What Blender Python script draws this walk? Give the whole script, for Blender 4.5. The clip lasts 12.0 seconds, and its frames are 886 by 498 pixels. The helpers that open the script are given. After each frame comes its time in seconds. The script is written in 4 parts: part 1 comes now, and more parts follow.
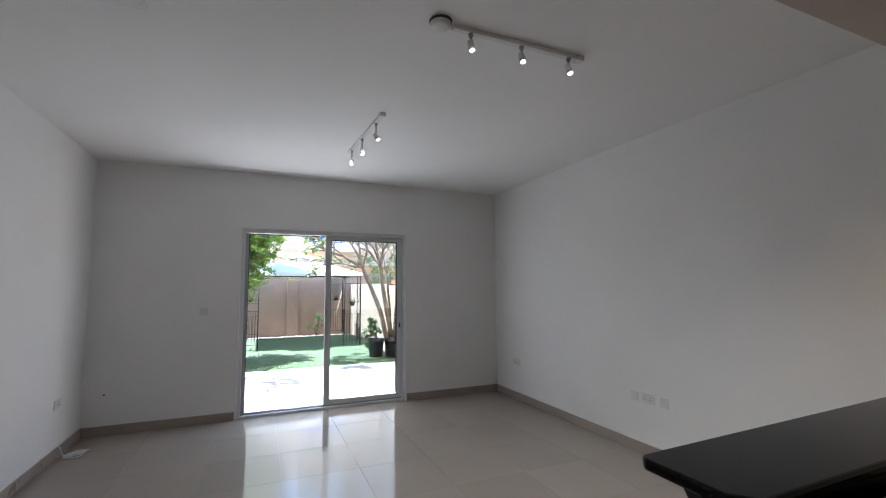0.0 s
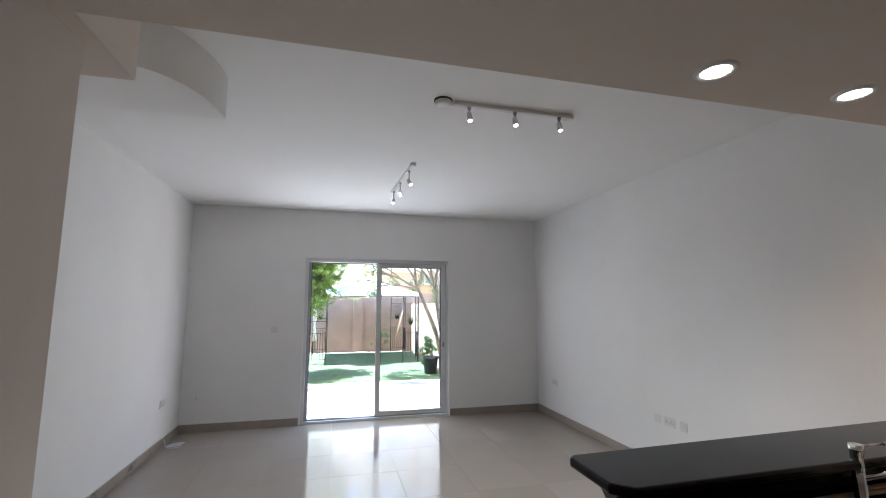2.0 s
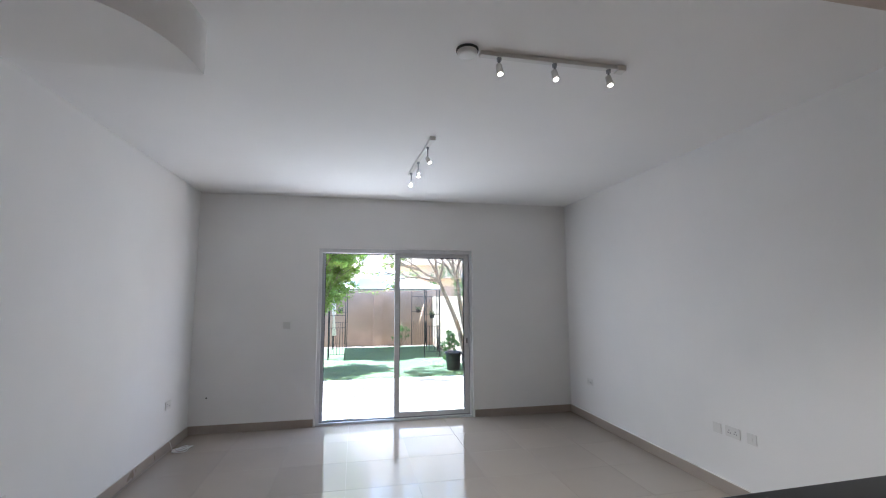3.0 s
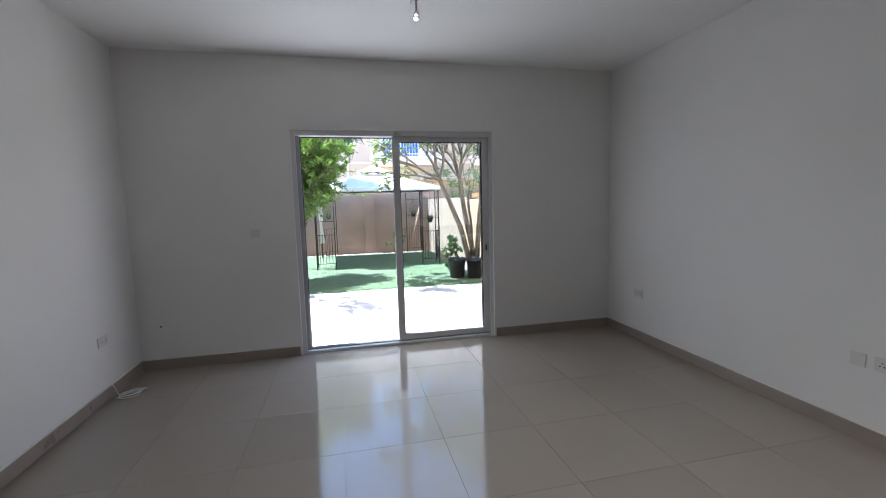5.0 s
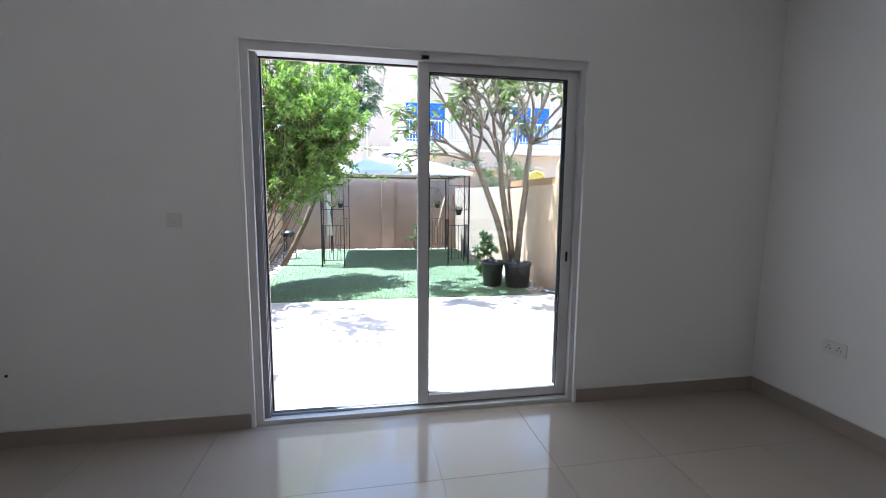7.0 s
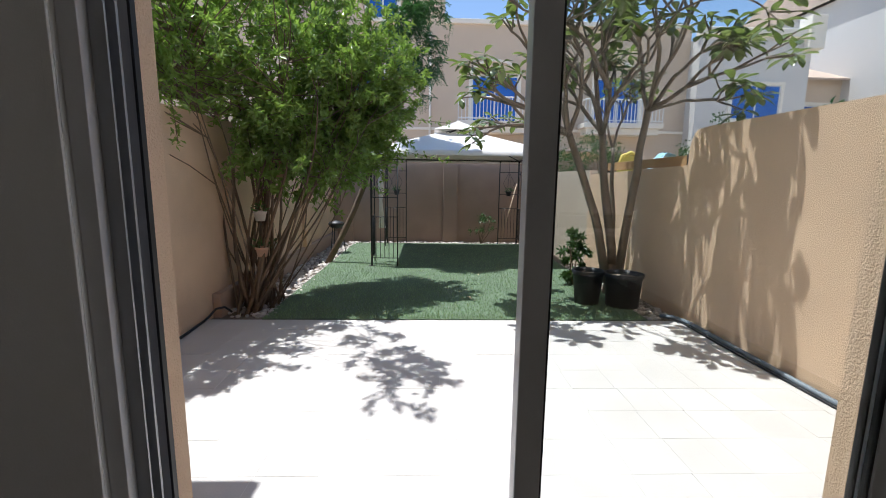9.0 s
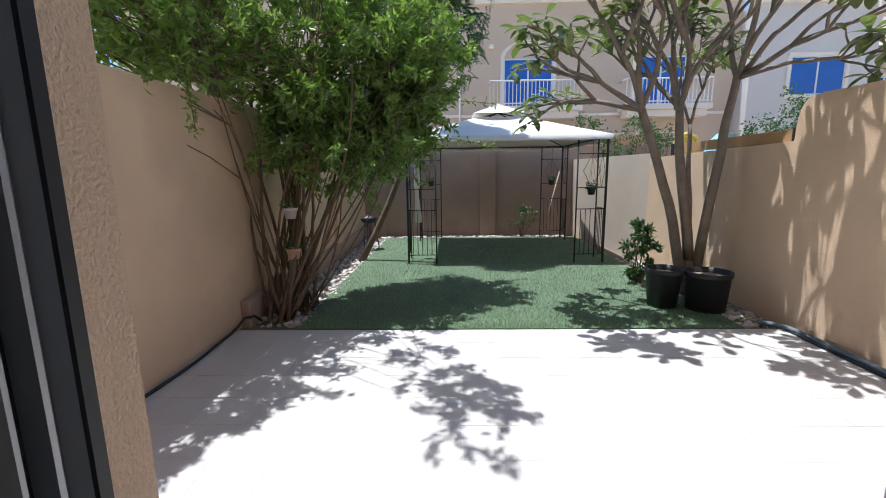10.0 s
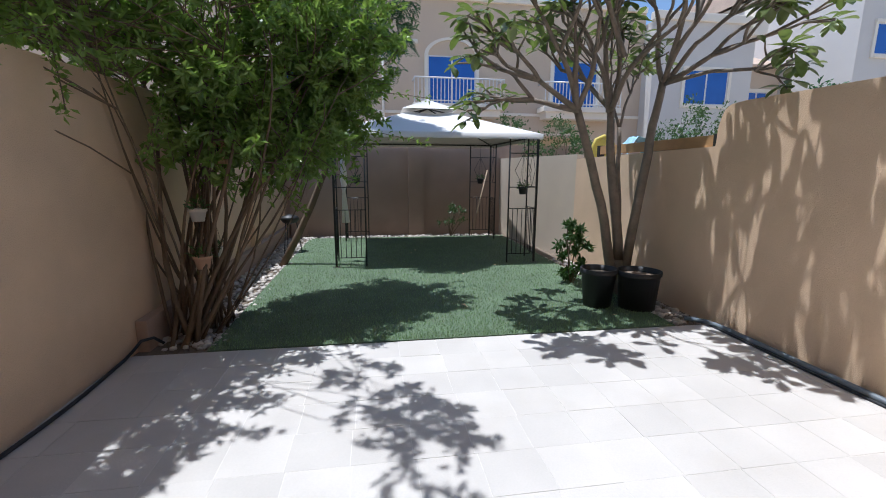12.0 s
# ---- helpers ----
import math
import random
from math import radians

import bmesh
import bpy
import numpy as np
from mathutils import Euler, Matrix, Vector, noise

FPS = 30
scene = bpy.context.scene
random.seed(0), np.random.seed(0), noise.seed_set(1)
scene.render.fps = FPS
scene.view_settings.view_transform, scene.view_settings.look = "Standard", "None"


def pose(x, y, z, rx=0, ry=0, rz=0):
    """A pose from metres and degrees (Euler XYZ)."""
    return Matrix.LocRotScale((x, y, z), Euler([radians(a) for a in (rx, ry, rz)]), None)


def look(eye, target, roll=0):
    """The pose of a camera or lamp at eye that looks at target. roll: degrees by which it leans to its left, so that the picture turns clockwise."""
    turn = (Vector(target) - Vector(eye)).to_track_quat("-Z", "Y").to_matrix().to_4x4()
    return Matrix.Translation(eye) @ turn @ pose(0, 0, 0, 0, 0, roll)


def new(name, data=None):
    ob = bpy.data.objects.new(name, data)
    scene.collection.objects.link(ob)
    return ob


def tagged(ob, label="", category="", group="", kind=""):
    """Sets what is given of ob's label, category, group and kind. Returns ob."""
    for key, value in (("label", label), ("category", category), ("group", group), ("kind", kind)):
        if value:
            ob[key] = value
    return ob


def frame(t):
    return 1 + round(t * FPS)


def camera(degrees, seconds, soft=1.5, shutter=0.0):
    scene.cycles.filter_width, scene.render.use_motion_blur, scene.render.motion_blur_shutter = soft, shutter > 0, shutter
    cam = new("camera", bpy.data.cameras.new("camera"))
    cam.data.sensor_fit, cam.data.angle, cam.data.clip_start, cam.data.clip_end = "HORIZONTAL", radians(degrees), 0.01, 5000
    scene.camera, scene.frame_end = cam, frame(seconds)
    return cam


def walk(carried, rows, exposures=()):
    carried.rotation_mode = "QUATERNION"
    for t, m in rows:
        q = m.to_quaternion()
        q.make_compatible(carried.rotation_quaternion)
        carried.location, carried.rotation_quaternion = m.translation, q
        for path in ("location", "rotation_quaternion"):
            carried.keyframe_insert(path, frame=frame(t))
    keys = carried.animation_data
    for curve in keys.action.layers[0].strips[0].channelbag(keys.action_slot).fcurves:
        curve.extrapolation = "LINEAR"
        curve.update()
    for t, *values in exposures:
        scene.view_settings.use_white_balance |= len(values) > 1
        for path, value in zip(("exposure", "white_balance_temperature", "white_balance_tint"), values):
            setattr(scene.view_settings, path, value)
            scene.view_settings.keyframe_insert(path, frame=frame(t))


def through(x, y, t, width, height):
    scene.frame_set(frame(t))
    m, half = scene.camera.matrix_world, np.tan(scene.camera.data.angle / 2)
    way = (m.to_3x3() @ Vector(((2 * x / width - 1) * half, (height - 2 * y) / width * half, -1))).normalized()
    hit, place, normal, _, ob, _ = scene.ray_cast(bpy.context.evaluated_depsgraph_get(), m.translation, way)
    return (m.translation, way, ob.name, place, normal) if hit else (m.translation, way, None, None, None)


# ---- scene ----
cam = camera(91.6, 12.0, soft=1.0)
PATH = [
    (0, (0.202, -0.264, 1.602), (0.987, 1.567, 1.776), -0.3),
    (0.5, (0.247, -0.637, 1.608), (0.919, 1.243, 1.726), -0.8),
    (1, (0.286, -0.932, 1.623), (0.946, 0.954, 1.707), 0.3),
    (1.5, (0.271, -1.019, 1.683), (0.849, 0.877, 1.952), 0.6),
    (2, (0.397, -0.896, 1.678), (0.886, 1.026, 1.932), -0.0),
    (2.5, (0.498, -0.675, 1.691), (0.918, 1.266, 1.928), 0.4),
    (4.5, (0.467, 0.636, 1.606), (0.841, 2.601, 1.609), -2.3),
    (5, (0.501, 1.003, 1.585), (0.940, 2.942, 1.369), -1.5),
    (5.5, (0.529, 1.460, 1.511), (0.886, 3.415, 1.286), 0.4),
    (6, (0.588, 1.953, 1.553), (0.936, 3.905, 1.296), 0.2),
    (6.5, (0.646, 2.455, 1.506), (0.998, 4.410, 1.273), 0.4),
    (8.5, (0.838, 4.284, 1.440), (1.124, 6.240, 1.137), 0.5),
    (9, (0.806, 4.693, 1.462), (0.871, 6.668, 1.153), 0.8),
    (9.5, (0.642, 5.068, 1.434), (0.521, 7.035, 1.091), 0.2),
    (10, (0.534, 5.351, 1.430), (0.481, 7.320, 1.082), -0.7),
    (10.5, (0.471, 5.594, 1.440), (0.500, 7.562, 1.087), -0.3),
    (11, (0.390, 5.700, 1.444), (0.553, 7.661, 1.085), 0.2),
    (11.5, (0.377, 5.689, 1.444), (0.592, 7.645, 1.084), 0.2),
    (12, (0.388, 5.684, 1.447), (0.694, 7.626, 1.083), 0.3),
]
walk(cam, [(t, look(eye, target, roll)) for t, eye, target, roll in PATH],
     exposures=[(0, 2.5, 5350, 10), (0.5, 2.65, 5350, 10), (1.0, 2.7, 5350, 10), (1.5, 3.0, 5350, 10), (2.5, 3.05, 5250, 10), (4.5, 2.65, 5150, 10), (5.0, 2.3, 5300, 10), (5.5, 2.5, 5250, 10), (6.5, 2.55, 5200, 10), (8.3, 1.05, 5600, 10), (9.0, 0.6, 5850, 10), (9.5, 0.4, 5850, 10), (10.0, 0.55, 5700, 10), (10.5, 0.25, 5700, 10), (12, 0.2, 5600, 10)])

# ---- world, sun and large lights ----
SUN_DIR = Vector((-0.24, 0.075, 1.0)).normalized()          # towards the sun
world = bpy.data.worlds.new("sky")
scene.world = world
world.use_nodes = True
wn = world.node_tree
sky = wn.nodes.new("ShaderNodeTexSky")
sky.sky_type, sky.sun_disc = "NISHITA", False
sky.sun_elevation = math.asin(SUN_DIR.z)
sky.sun_rotation = math.atan2(SUN_DIR.x, SUN_DIR.y)
sky.dust_density = 0.6
wn.links.new(sky.outputs[0], wn.nodes["Background"].inputs[0])
wn.nodes["Background"].inputs[1].default_value = 0.125


def lamp(name, kind, where, aim, power, color, **extra):
    data = bpy.data.lights.new(name, kind)
    data.energy, data.color = power, color
    if kind == "AREA":
        data.shape, data.size, data.size_y = extra["shape"], extra["size"], extra.get("size_y", extra["size"])
    if kind == "SPOT":
        data.spot_size, data.spot_blend, data.shadow_soft_size = radians(extra["cone"]), 0.6, 0.03
    ob = new(name, data)
    ob.matrix_world = look(where, aim)
    return ob


sun = bpy.data.lights.new("sun", "SUN")
sun.energy, sun.angle, sun.color = 4.3, radians(0.55), (1.0, 0.96, 0.90)
new("sun", sun).matrix_world = look(SUN_DIR * 40, (0, 0, 0))
for lx in (1.80, 2.53, 3.20):
    lamp("downlight_lamp", "SPOT", (lx, 0.356, 2.54), (lx, 0.356, 0.0), 1.5, (1.0, 0.6, 0.29), cone=130)
for place, aim in (((1.28, 1.82, 2.92), (1.3, 1.5, 0)), ((1.63, 1.82, 2.92), (1.6, 1.3, 0)), ((1.98, 1.82, 2.92), (2.0, 1.4, 0)), ((1.07, 4.19, 2.92), (0.5, 3.2, 0)), ((1.10, 3.80, 2.92), (1.2, 3.2, 0)), ((1.15, 3.35, 2.92), (2.0, 2.3, 0))):
    lamp("track_lamp", "SPOT", place, aim, 4.5, (1.0, 0.92, 0.8), cone=110)

# Added fill lamp in the door opening; strengthens the daylight that enters the room.
lamp("door_daylight_fill", "AREA", (1.07, 5.72, 1.2), (1.07, 0.0, 1.0), 3.6, (1.0, 0.95, 0.87), shape="RECTANGLE", size=1.9, size_y=2.15)

# ---- materials ----


def mat(name, color, rough=0.6, metal=0.0, vary=0.12, scale=3.0, bump=0.0, grain=60.0, per="", spec=0.5, dirt=None, coat=0.0):
    """A surface with broad stains, fine grain and relief at real size."""
    m = bpy.data.materials.new(name)
    m.use_nodes = True
    n, l = m.node_tree.nodes, m.node_tree.links
    bsdf = n["Principled BSDF"]
    bsdf.inputs["Metallic"].default_value = metal
    bsdf.inputs["Specular IOR Level"].default_value = spec
    bsdf.inputs["Coat Weight"].default_value = coat
    geo = n.new("ShaderNodeNewGeometry")
    big, fine = n.new("ShaderNodeTexNoise"), n.new("ShaderNodeTexNoise")
    big.inputs["Scale"].default_value, big.inputs["Detail"].default_value = scale, 5
    fine.inputs["Scale"].default_value, fine.inputs["Detail"].default_value = grain, 3
    for t in (big, fine):
        l.new(geo.outputs["Position"], t.inputs["Vector"])
    mixed = n.new("ShaderNodeMath")
    mixed.operation = "MULTIPLY_ADD"
    l.new(fine.outputs["Fac"], mixed.inputs[0])
    mixed.inputs[1].default_value = 0.4
    l.new(big.outputs["Fac"], mixed.inputs[2])
    ramp = n.new("ShaderNodeMapRange")
    ramp.inputs["From Min"].default_value, ramp.inputs["From Max"].default_value = 0.4, 1.0
    ramp.inputs["To Min"].default_value, ramp.inputs["To Max"].default_value = 1 - vary, 1 + vary
    l.new(mixed.outputs[0], ramp.inputs["Value"])
    value = ramp.outputs[0]
    if per:
        source = n.new("ShaderNodeObjectInfo").outputs["Random"] if per == "object" else geo.outputs["Random Per Island"]
        spread = n.new("ShaderNodeMapRange")
        amount = 0.05 if per == "object" else 0.35
        spread.inputs["To Min"].default_value, spread.inputs["To Max"].default_value = 1 - amount, 1 + amount
        l.new(source, spread.inputs["Value"])
        both = n.new("ShaderNodeMath")
        both.operation = "MULTIPLY"
        l.new(value, both.inputs[0])
        l.new(spread.outputs[0], both.inputs[1])
        value = both.outputs[0]
    tint = n.new("ShaderNodeVectorMath")
    tint.operation = "SCALE"
    tint.inputs[0].default_value = color
    l.new(value, tint.inputs["Scale"])
    out = tint.outputs[0]
    if dirt:
        mix = n.new("ShaderNodeMix")
        mix.data_type = "RGBA"
        mask = n.new("ShaderNodeTexNoise")
        mask.inputs["Scale"].default_value, mask.inputs["Detail"].default_value = dirt[1], 8
        l.new(geo.outputs["Position"], mask.inputs["Vector"])
        cut = n.new("ShaderNodeMapRange")
        cut.inputs["From Min"].default_value, cut.inputs["From Max"].default_value = 0.52, 0.75
        cut.inputs["To Max"].default_value = dirt[2]
        l.new(mask.outputs["Fac"], cut.inputs["Value"])
        l.new(cut.outputs[0], mix.inputs["Factor"])
        l.new(out, mix.inputs["A"])
        mix.inputs["B"].default_value = (*dirt[0], 1)
        out = mix.outputs["Result"]
    l.new(out, bsdf.inputs["Base Color"])
    rr = n.new("ShaderNodeMapRange")
    rr.inputs["To Min"].default_value, rr.inputs["To Max"].default_value = max(rough * 0.75, 0.02), min(rough * 1.25, 1)
    l.new(big.outputs["Fac"], rr.inputs["Value"])
    l.new(rr.outputs[0], bsdf.inputs["Roughness"])
    if bump:
        b = n.new("ShaderNodeBump")
        b.inputs["Strength"].default_value, b.inputs["Distance"].default_value = 1.0, bump
        l.new(fine.outputs["Fac"], b.inputs["Height"])
        l.new(b.outputs[0], bsdf.inputs["Normal"])
    return m


def leaf_mat(name, color, gloss=0.4, through=0.35):
    m = mat(name, color, gloss, vary=0.25, scale=2.0, grain=40, per="island")
    n, l = m.node_tree.nodes, m.node_tree.links
    bsdf, end = n["Principled BSDF"], n["Material Output"]
    see = n.new("ShaderNodeBsdfTranslucent")
    see.inputs["Color"].default_value = (color[0] * 1.6, color[1] * 1.7, color[2] * 0.7, 1)
    mix = n.new("ShaderNodeMixShader")
    mix.inputs[0].default_value = through
    l.new(bsdf.outputs[0], mix.inputs[1])
    l.new(see.outputs[0], mix.inputs[2])
    l.new(mix.outputs[0], end.inputs["Surface"])
    return m


def glow(name, color, power):
    m = bpy.data.materials.new(name)
    m.use_nodes = True
    b = m.node_tree.nodes["Principled BSDF"]
    b.inputs["Emission Color"].default_value, b.inputs["Emission Strength"].default_value = (*color, 1), power
    return m


def glass(name):
    m = bpy.data.materials.new(name)
    m.use_nodes = True
    b = m.node_tree.nodes["Principled BSDF"]
    b.inputs["Base Color"].default_value = (0.97, 0.99, 0.98, 1)
    b.inputs["Transmission Weight"].default_value, b.inputs["Roughness"].default_value, b.inputs["IOR"].default_value = 1.0, 0.0, 1.45
    return m


PLASTER = mat("white_plaster", (0.84, 0.83, 0.81), 0.85, vary=0.035, scale=1.3, bump=0.0006, grain=220, spec=0.25)
CEILING = mat("ceiling_paint", (0.86, 0.85, 0.83), 0.9, vary=0.025, scale=1.0, bump=0.0004, grain=200, spec=0.2)
# The shade at the kitchen end is put into this base colour.
PLASTER_SHADED = mat("plaster_shade_tone", (0.65, 0.575, 0.50), 0.85, vary=0.04, scale=1.2, bump=0.0005, grain=210, spec=0.25)
STUCCO = mat("beige_stucco", (0.71, 0.515, 0.345), 0.9, vary=0.10, scale=1.4, bump=0.006, grain=150, spec=0.2, dirt=((0.36, 0.27, 0.2), 0.9, 0.35))
# Base colour is darkened to carry the shade under the gazebo; stains are separate.
STUCCO_BACK_SHADED = mat("grey_beige_stucco_shaded", (0.42, 0.305, 0.235), 0.9, vary=0.12, scale=1.0, bump=0.005, grain=150, spec=0.2, dirt=((0.26, 0.2, 0.16), 0.8, 0.5))
STUCCO_PALE = mat("pale_stucco", (0.62, 0.52, 0.41), 0.9, vary=0.08, scale=1.1, bump=0.004, grain=140, spec=0.2)
HOUSE_BEIGE = mat("house_beige_render", (0.60, 0.48, 0.36), 0.9, vary=0.07, scale=0.5, bump=0.004, grain=80)
# White render, greyed in its base colour for walls that stand in shade.
HOUSE_WHITE_SHADED = mat("house_white_render_shaded", (0.63, 0.60, 0.565), 0.9, vary=0.06, scale=0.5, bump=0.004, grain=80)
HOUSE_TRIM = mat("cream_trim", (0.80, 0.74, 0.64), 0.8, vary=0.05, scale=0.8)
ROOF_TILE = mat("roof_tile", (0.55, 0.42, 0.33), 0.85, vary=0.2, scale=2.5, bump=0.01, grain=30)
FLOOR_TILE = mat("polished_beige_tile", (0.33, 0.285, 0.24), 0.10, vary=0.04, scale=1.6, grain=120, per="object", spec=0.55)
GROUT = mat("grout", (0.30, 0.26, 0.22), 0.5, vary=0.1)
SKIRT = mat("taupe_skirting_tile", (0.34, 0.285, 0.24), 0.3, vary=0.08, scale=3.0)
CAULK = mat("white_caulk", (0.72, 0.70, 0.66), 0.8)
PATIO_TILE = mat("pale_patio_tile", (0.59, 0.555, 0.515), 0.55, vary=0.08, scale=2.2, bump=0.0015, grain=90, per="object", dirt=((0.5, 0.45, 0.39), 2.5, 0.35))
PATIO_GROUT = mat("patio_grout", (0.74, 0.71, 0.67), 0.9, vary=0.15, scale=5)
SAND = mat("sandy_ground", (0.45, 0.37, 0.28), 0.95, vary=0.15, scale=0.4, bump=0.01, grain=20)
SOIL = mat("soil", (0.20, 0.155, 0.115), 0.95, vary=0.3, scale=4, bump=0.02, grain=50)
TURF_BED = mat("turf_backing", (0.13, 0.185, 0.11), 0.9, vary=0.25, scale=3, bump=0.01, grain=200)
TURF = leaf_mat("artificial_turf_blade", (0.22, 0.325, 0.175), 0.45, 0.15)
PEBBLE = mat("pebble", (0.52, 0.47, 0.42), 0.75, vary=0.15, scale=6, per="island")
ALU = mat("white_aluminium", (0.66, 0.66, 0.66), 0.35, vary=0.04, scale=3, spec=0.5)
ALU_GREY = mat("grey_aluminium_edge", (0.36, 0.37, 0.38), 0.4, 0.3, vary=0.06)
RUBBER = mat("black_rubber", (0.018, 0.018, 0.019), 0.6, vary=0.15)
GLASS = glass("clear_glass")
BLUE_GLASS = mat("blue_window_film", (0.015, 0.10, 0.42), 0.12, vary=0.12, scale=1.5, spec=0.6)
GRANITE = mat("black_granite", (0.006, 0.0055, 0.0055), 0.13, vary=0.5, scale=8, grain=300, spec=0.16)
CHROME = mat("chrome", (0.75, 0.75, 0.76), 0.12, 1.0, vary=0.04)
STEEL = mat("brushed_steel", (0.55, 0.54, 0.52), 0.28, 1.0, vary=0.1, grain=150)
WOOD_POLE = mat("pale_wood", (0.42, 0.31, 0.2), 0.55, vary=0.18, scale=6, grain=90)
TIMBER = mat("orange_timber", (0.46, 0.27, 0.12), 0.7, vary=0.2, scale=5, bump=0.002, grain=80)
PLASTIC = mat("white_plastic", (0.74, 0.73, 0.70), 0.4, vary=0.04)
PLASTIC_GREY = mat("grey_beige_plastic", (0.36, 0.32, 0.27), 0.5, vary=0.12, scale=12)
PLASTIC_DARK = mat("dark_screen", (0.05, 0.055, 0.06), 0.25, vary=0.1)
BLACK_METAL = mat("black_painted_steel", (0.02, 0.019, 0.018), 0.5, vary=0.25, scale=8)
CANVAS = mat("cream_canvas", (0.78, 0.74, 0.69), 0.85, vary=0.07, scale=1.5, bump=0.001, grain=300)
POT_BLACK = mat("black_plastic_pot", (0.02, 0.021, 0.024), 0.5, vary=0.25, scale=6)
TERRACOTTA = mat("terracotta", (0.50, 0.30, 0.20), 0.85, vary=0.15, scale=9, bump=0.001)
POT_WHITE = mat("white_glazed_pot", (0.62, 0.57, 0.52), 0.6, vary=0.12, scale=9)
BARK = mat("brown_bark", (0.16, 0.108, 0.068), 0.9, vary=0.3, scale=7, bump=0.006, grain=60)
BARK_PALE = mat("grey_frangipani_bark", (0.22, 0.18, 0.145), 0.8, vary=0.3, scale=9, bump=0.004, grain=45)
LEAF_SHRUB = leaf_mat("shrub_leaf", (0.20, 0.285, 0.095), 0.22, 0.45)
LEAF_DARK = leaf_mat("feathery_leaf", (0.05, 0.125, 0.05), 0.45, 0.22)
LEAF_FRANGI = leaf_mat("frangipani_leaf", (0.15, 0.195, 0.08), 0.28, 0.28)
LEAF_HEDGE = leaf_mat("hedge_leaf", (0.06, 0.12, 0.035), 0.4, 0.25)
LEAF_DRY = mat("dry_leaf", (0.58, 0.44, 0.27), 0.8, vary=0.2, scale=20)
HOSE = mat("black_hose", (0.02, 0.022, 0.026), 0.45, vary=0.2, scale=10)
PIPE = mat("grey_pvc_pipe", (0.16, 0.19, 0.22), 0.5, vary=0.2, scale=6)
YELLOW = mat("faded_yellow_plastic", (0.62, 0.48, 0.08), 0.5, vary=0.12, scale=5)
CLOTH_BLUE = mat("blue_white_cloth", (0.32, 0.52, 0.62), 0.9, vary=0.4, scale=7)
DOWNLIGHT = glow("downlight_glow", (1.0, 0.82, 0.55), 3.0)
SPOTGLOW = glow("spot_glow", (1.0, 0.85, 0.6), 3.0)

# ---- mesh helpers ----
ORIGIN = {}


def plan(sx, sy, sz, x, y, z):
    """From a drawn plan to the world: a scale on each axis and a shift."""
    return Matrix.Translation((x, y, z)) @ Matrix.Diagonal((sx, sy, sz, 1))


ROOM = plan(1.0, 1.0083, 1.0, 0.117, 0.2555, 0.0)
GARDEN = plan(0.971, 0.94, 0.96, 0.139, 0.4696, -0.0032)
STREET = plan(0.906, 0.906, 0.906, 0.11, 0.577, -0.0376)
sheet = [ROOM]                                           # the plan that is being built


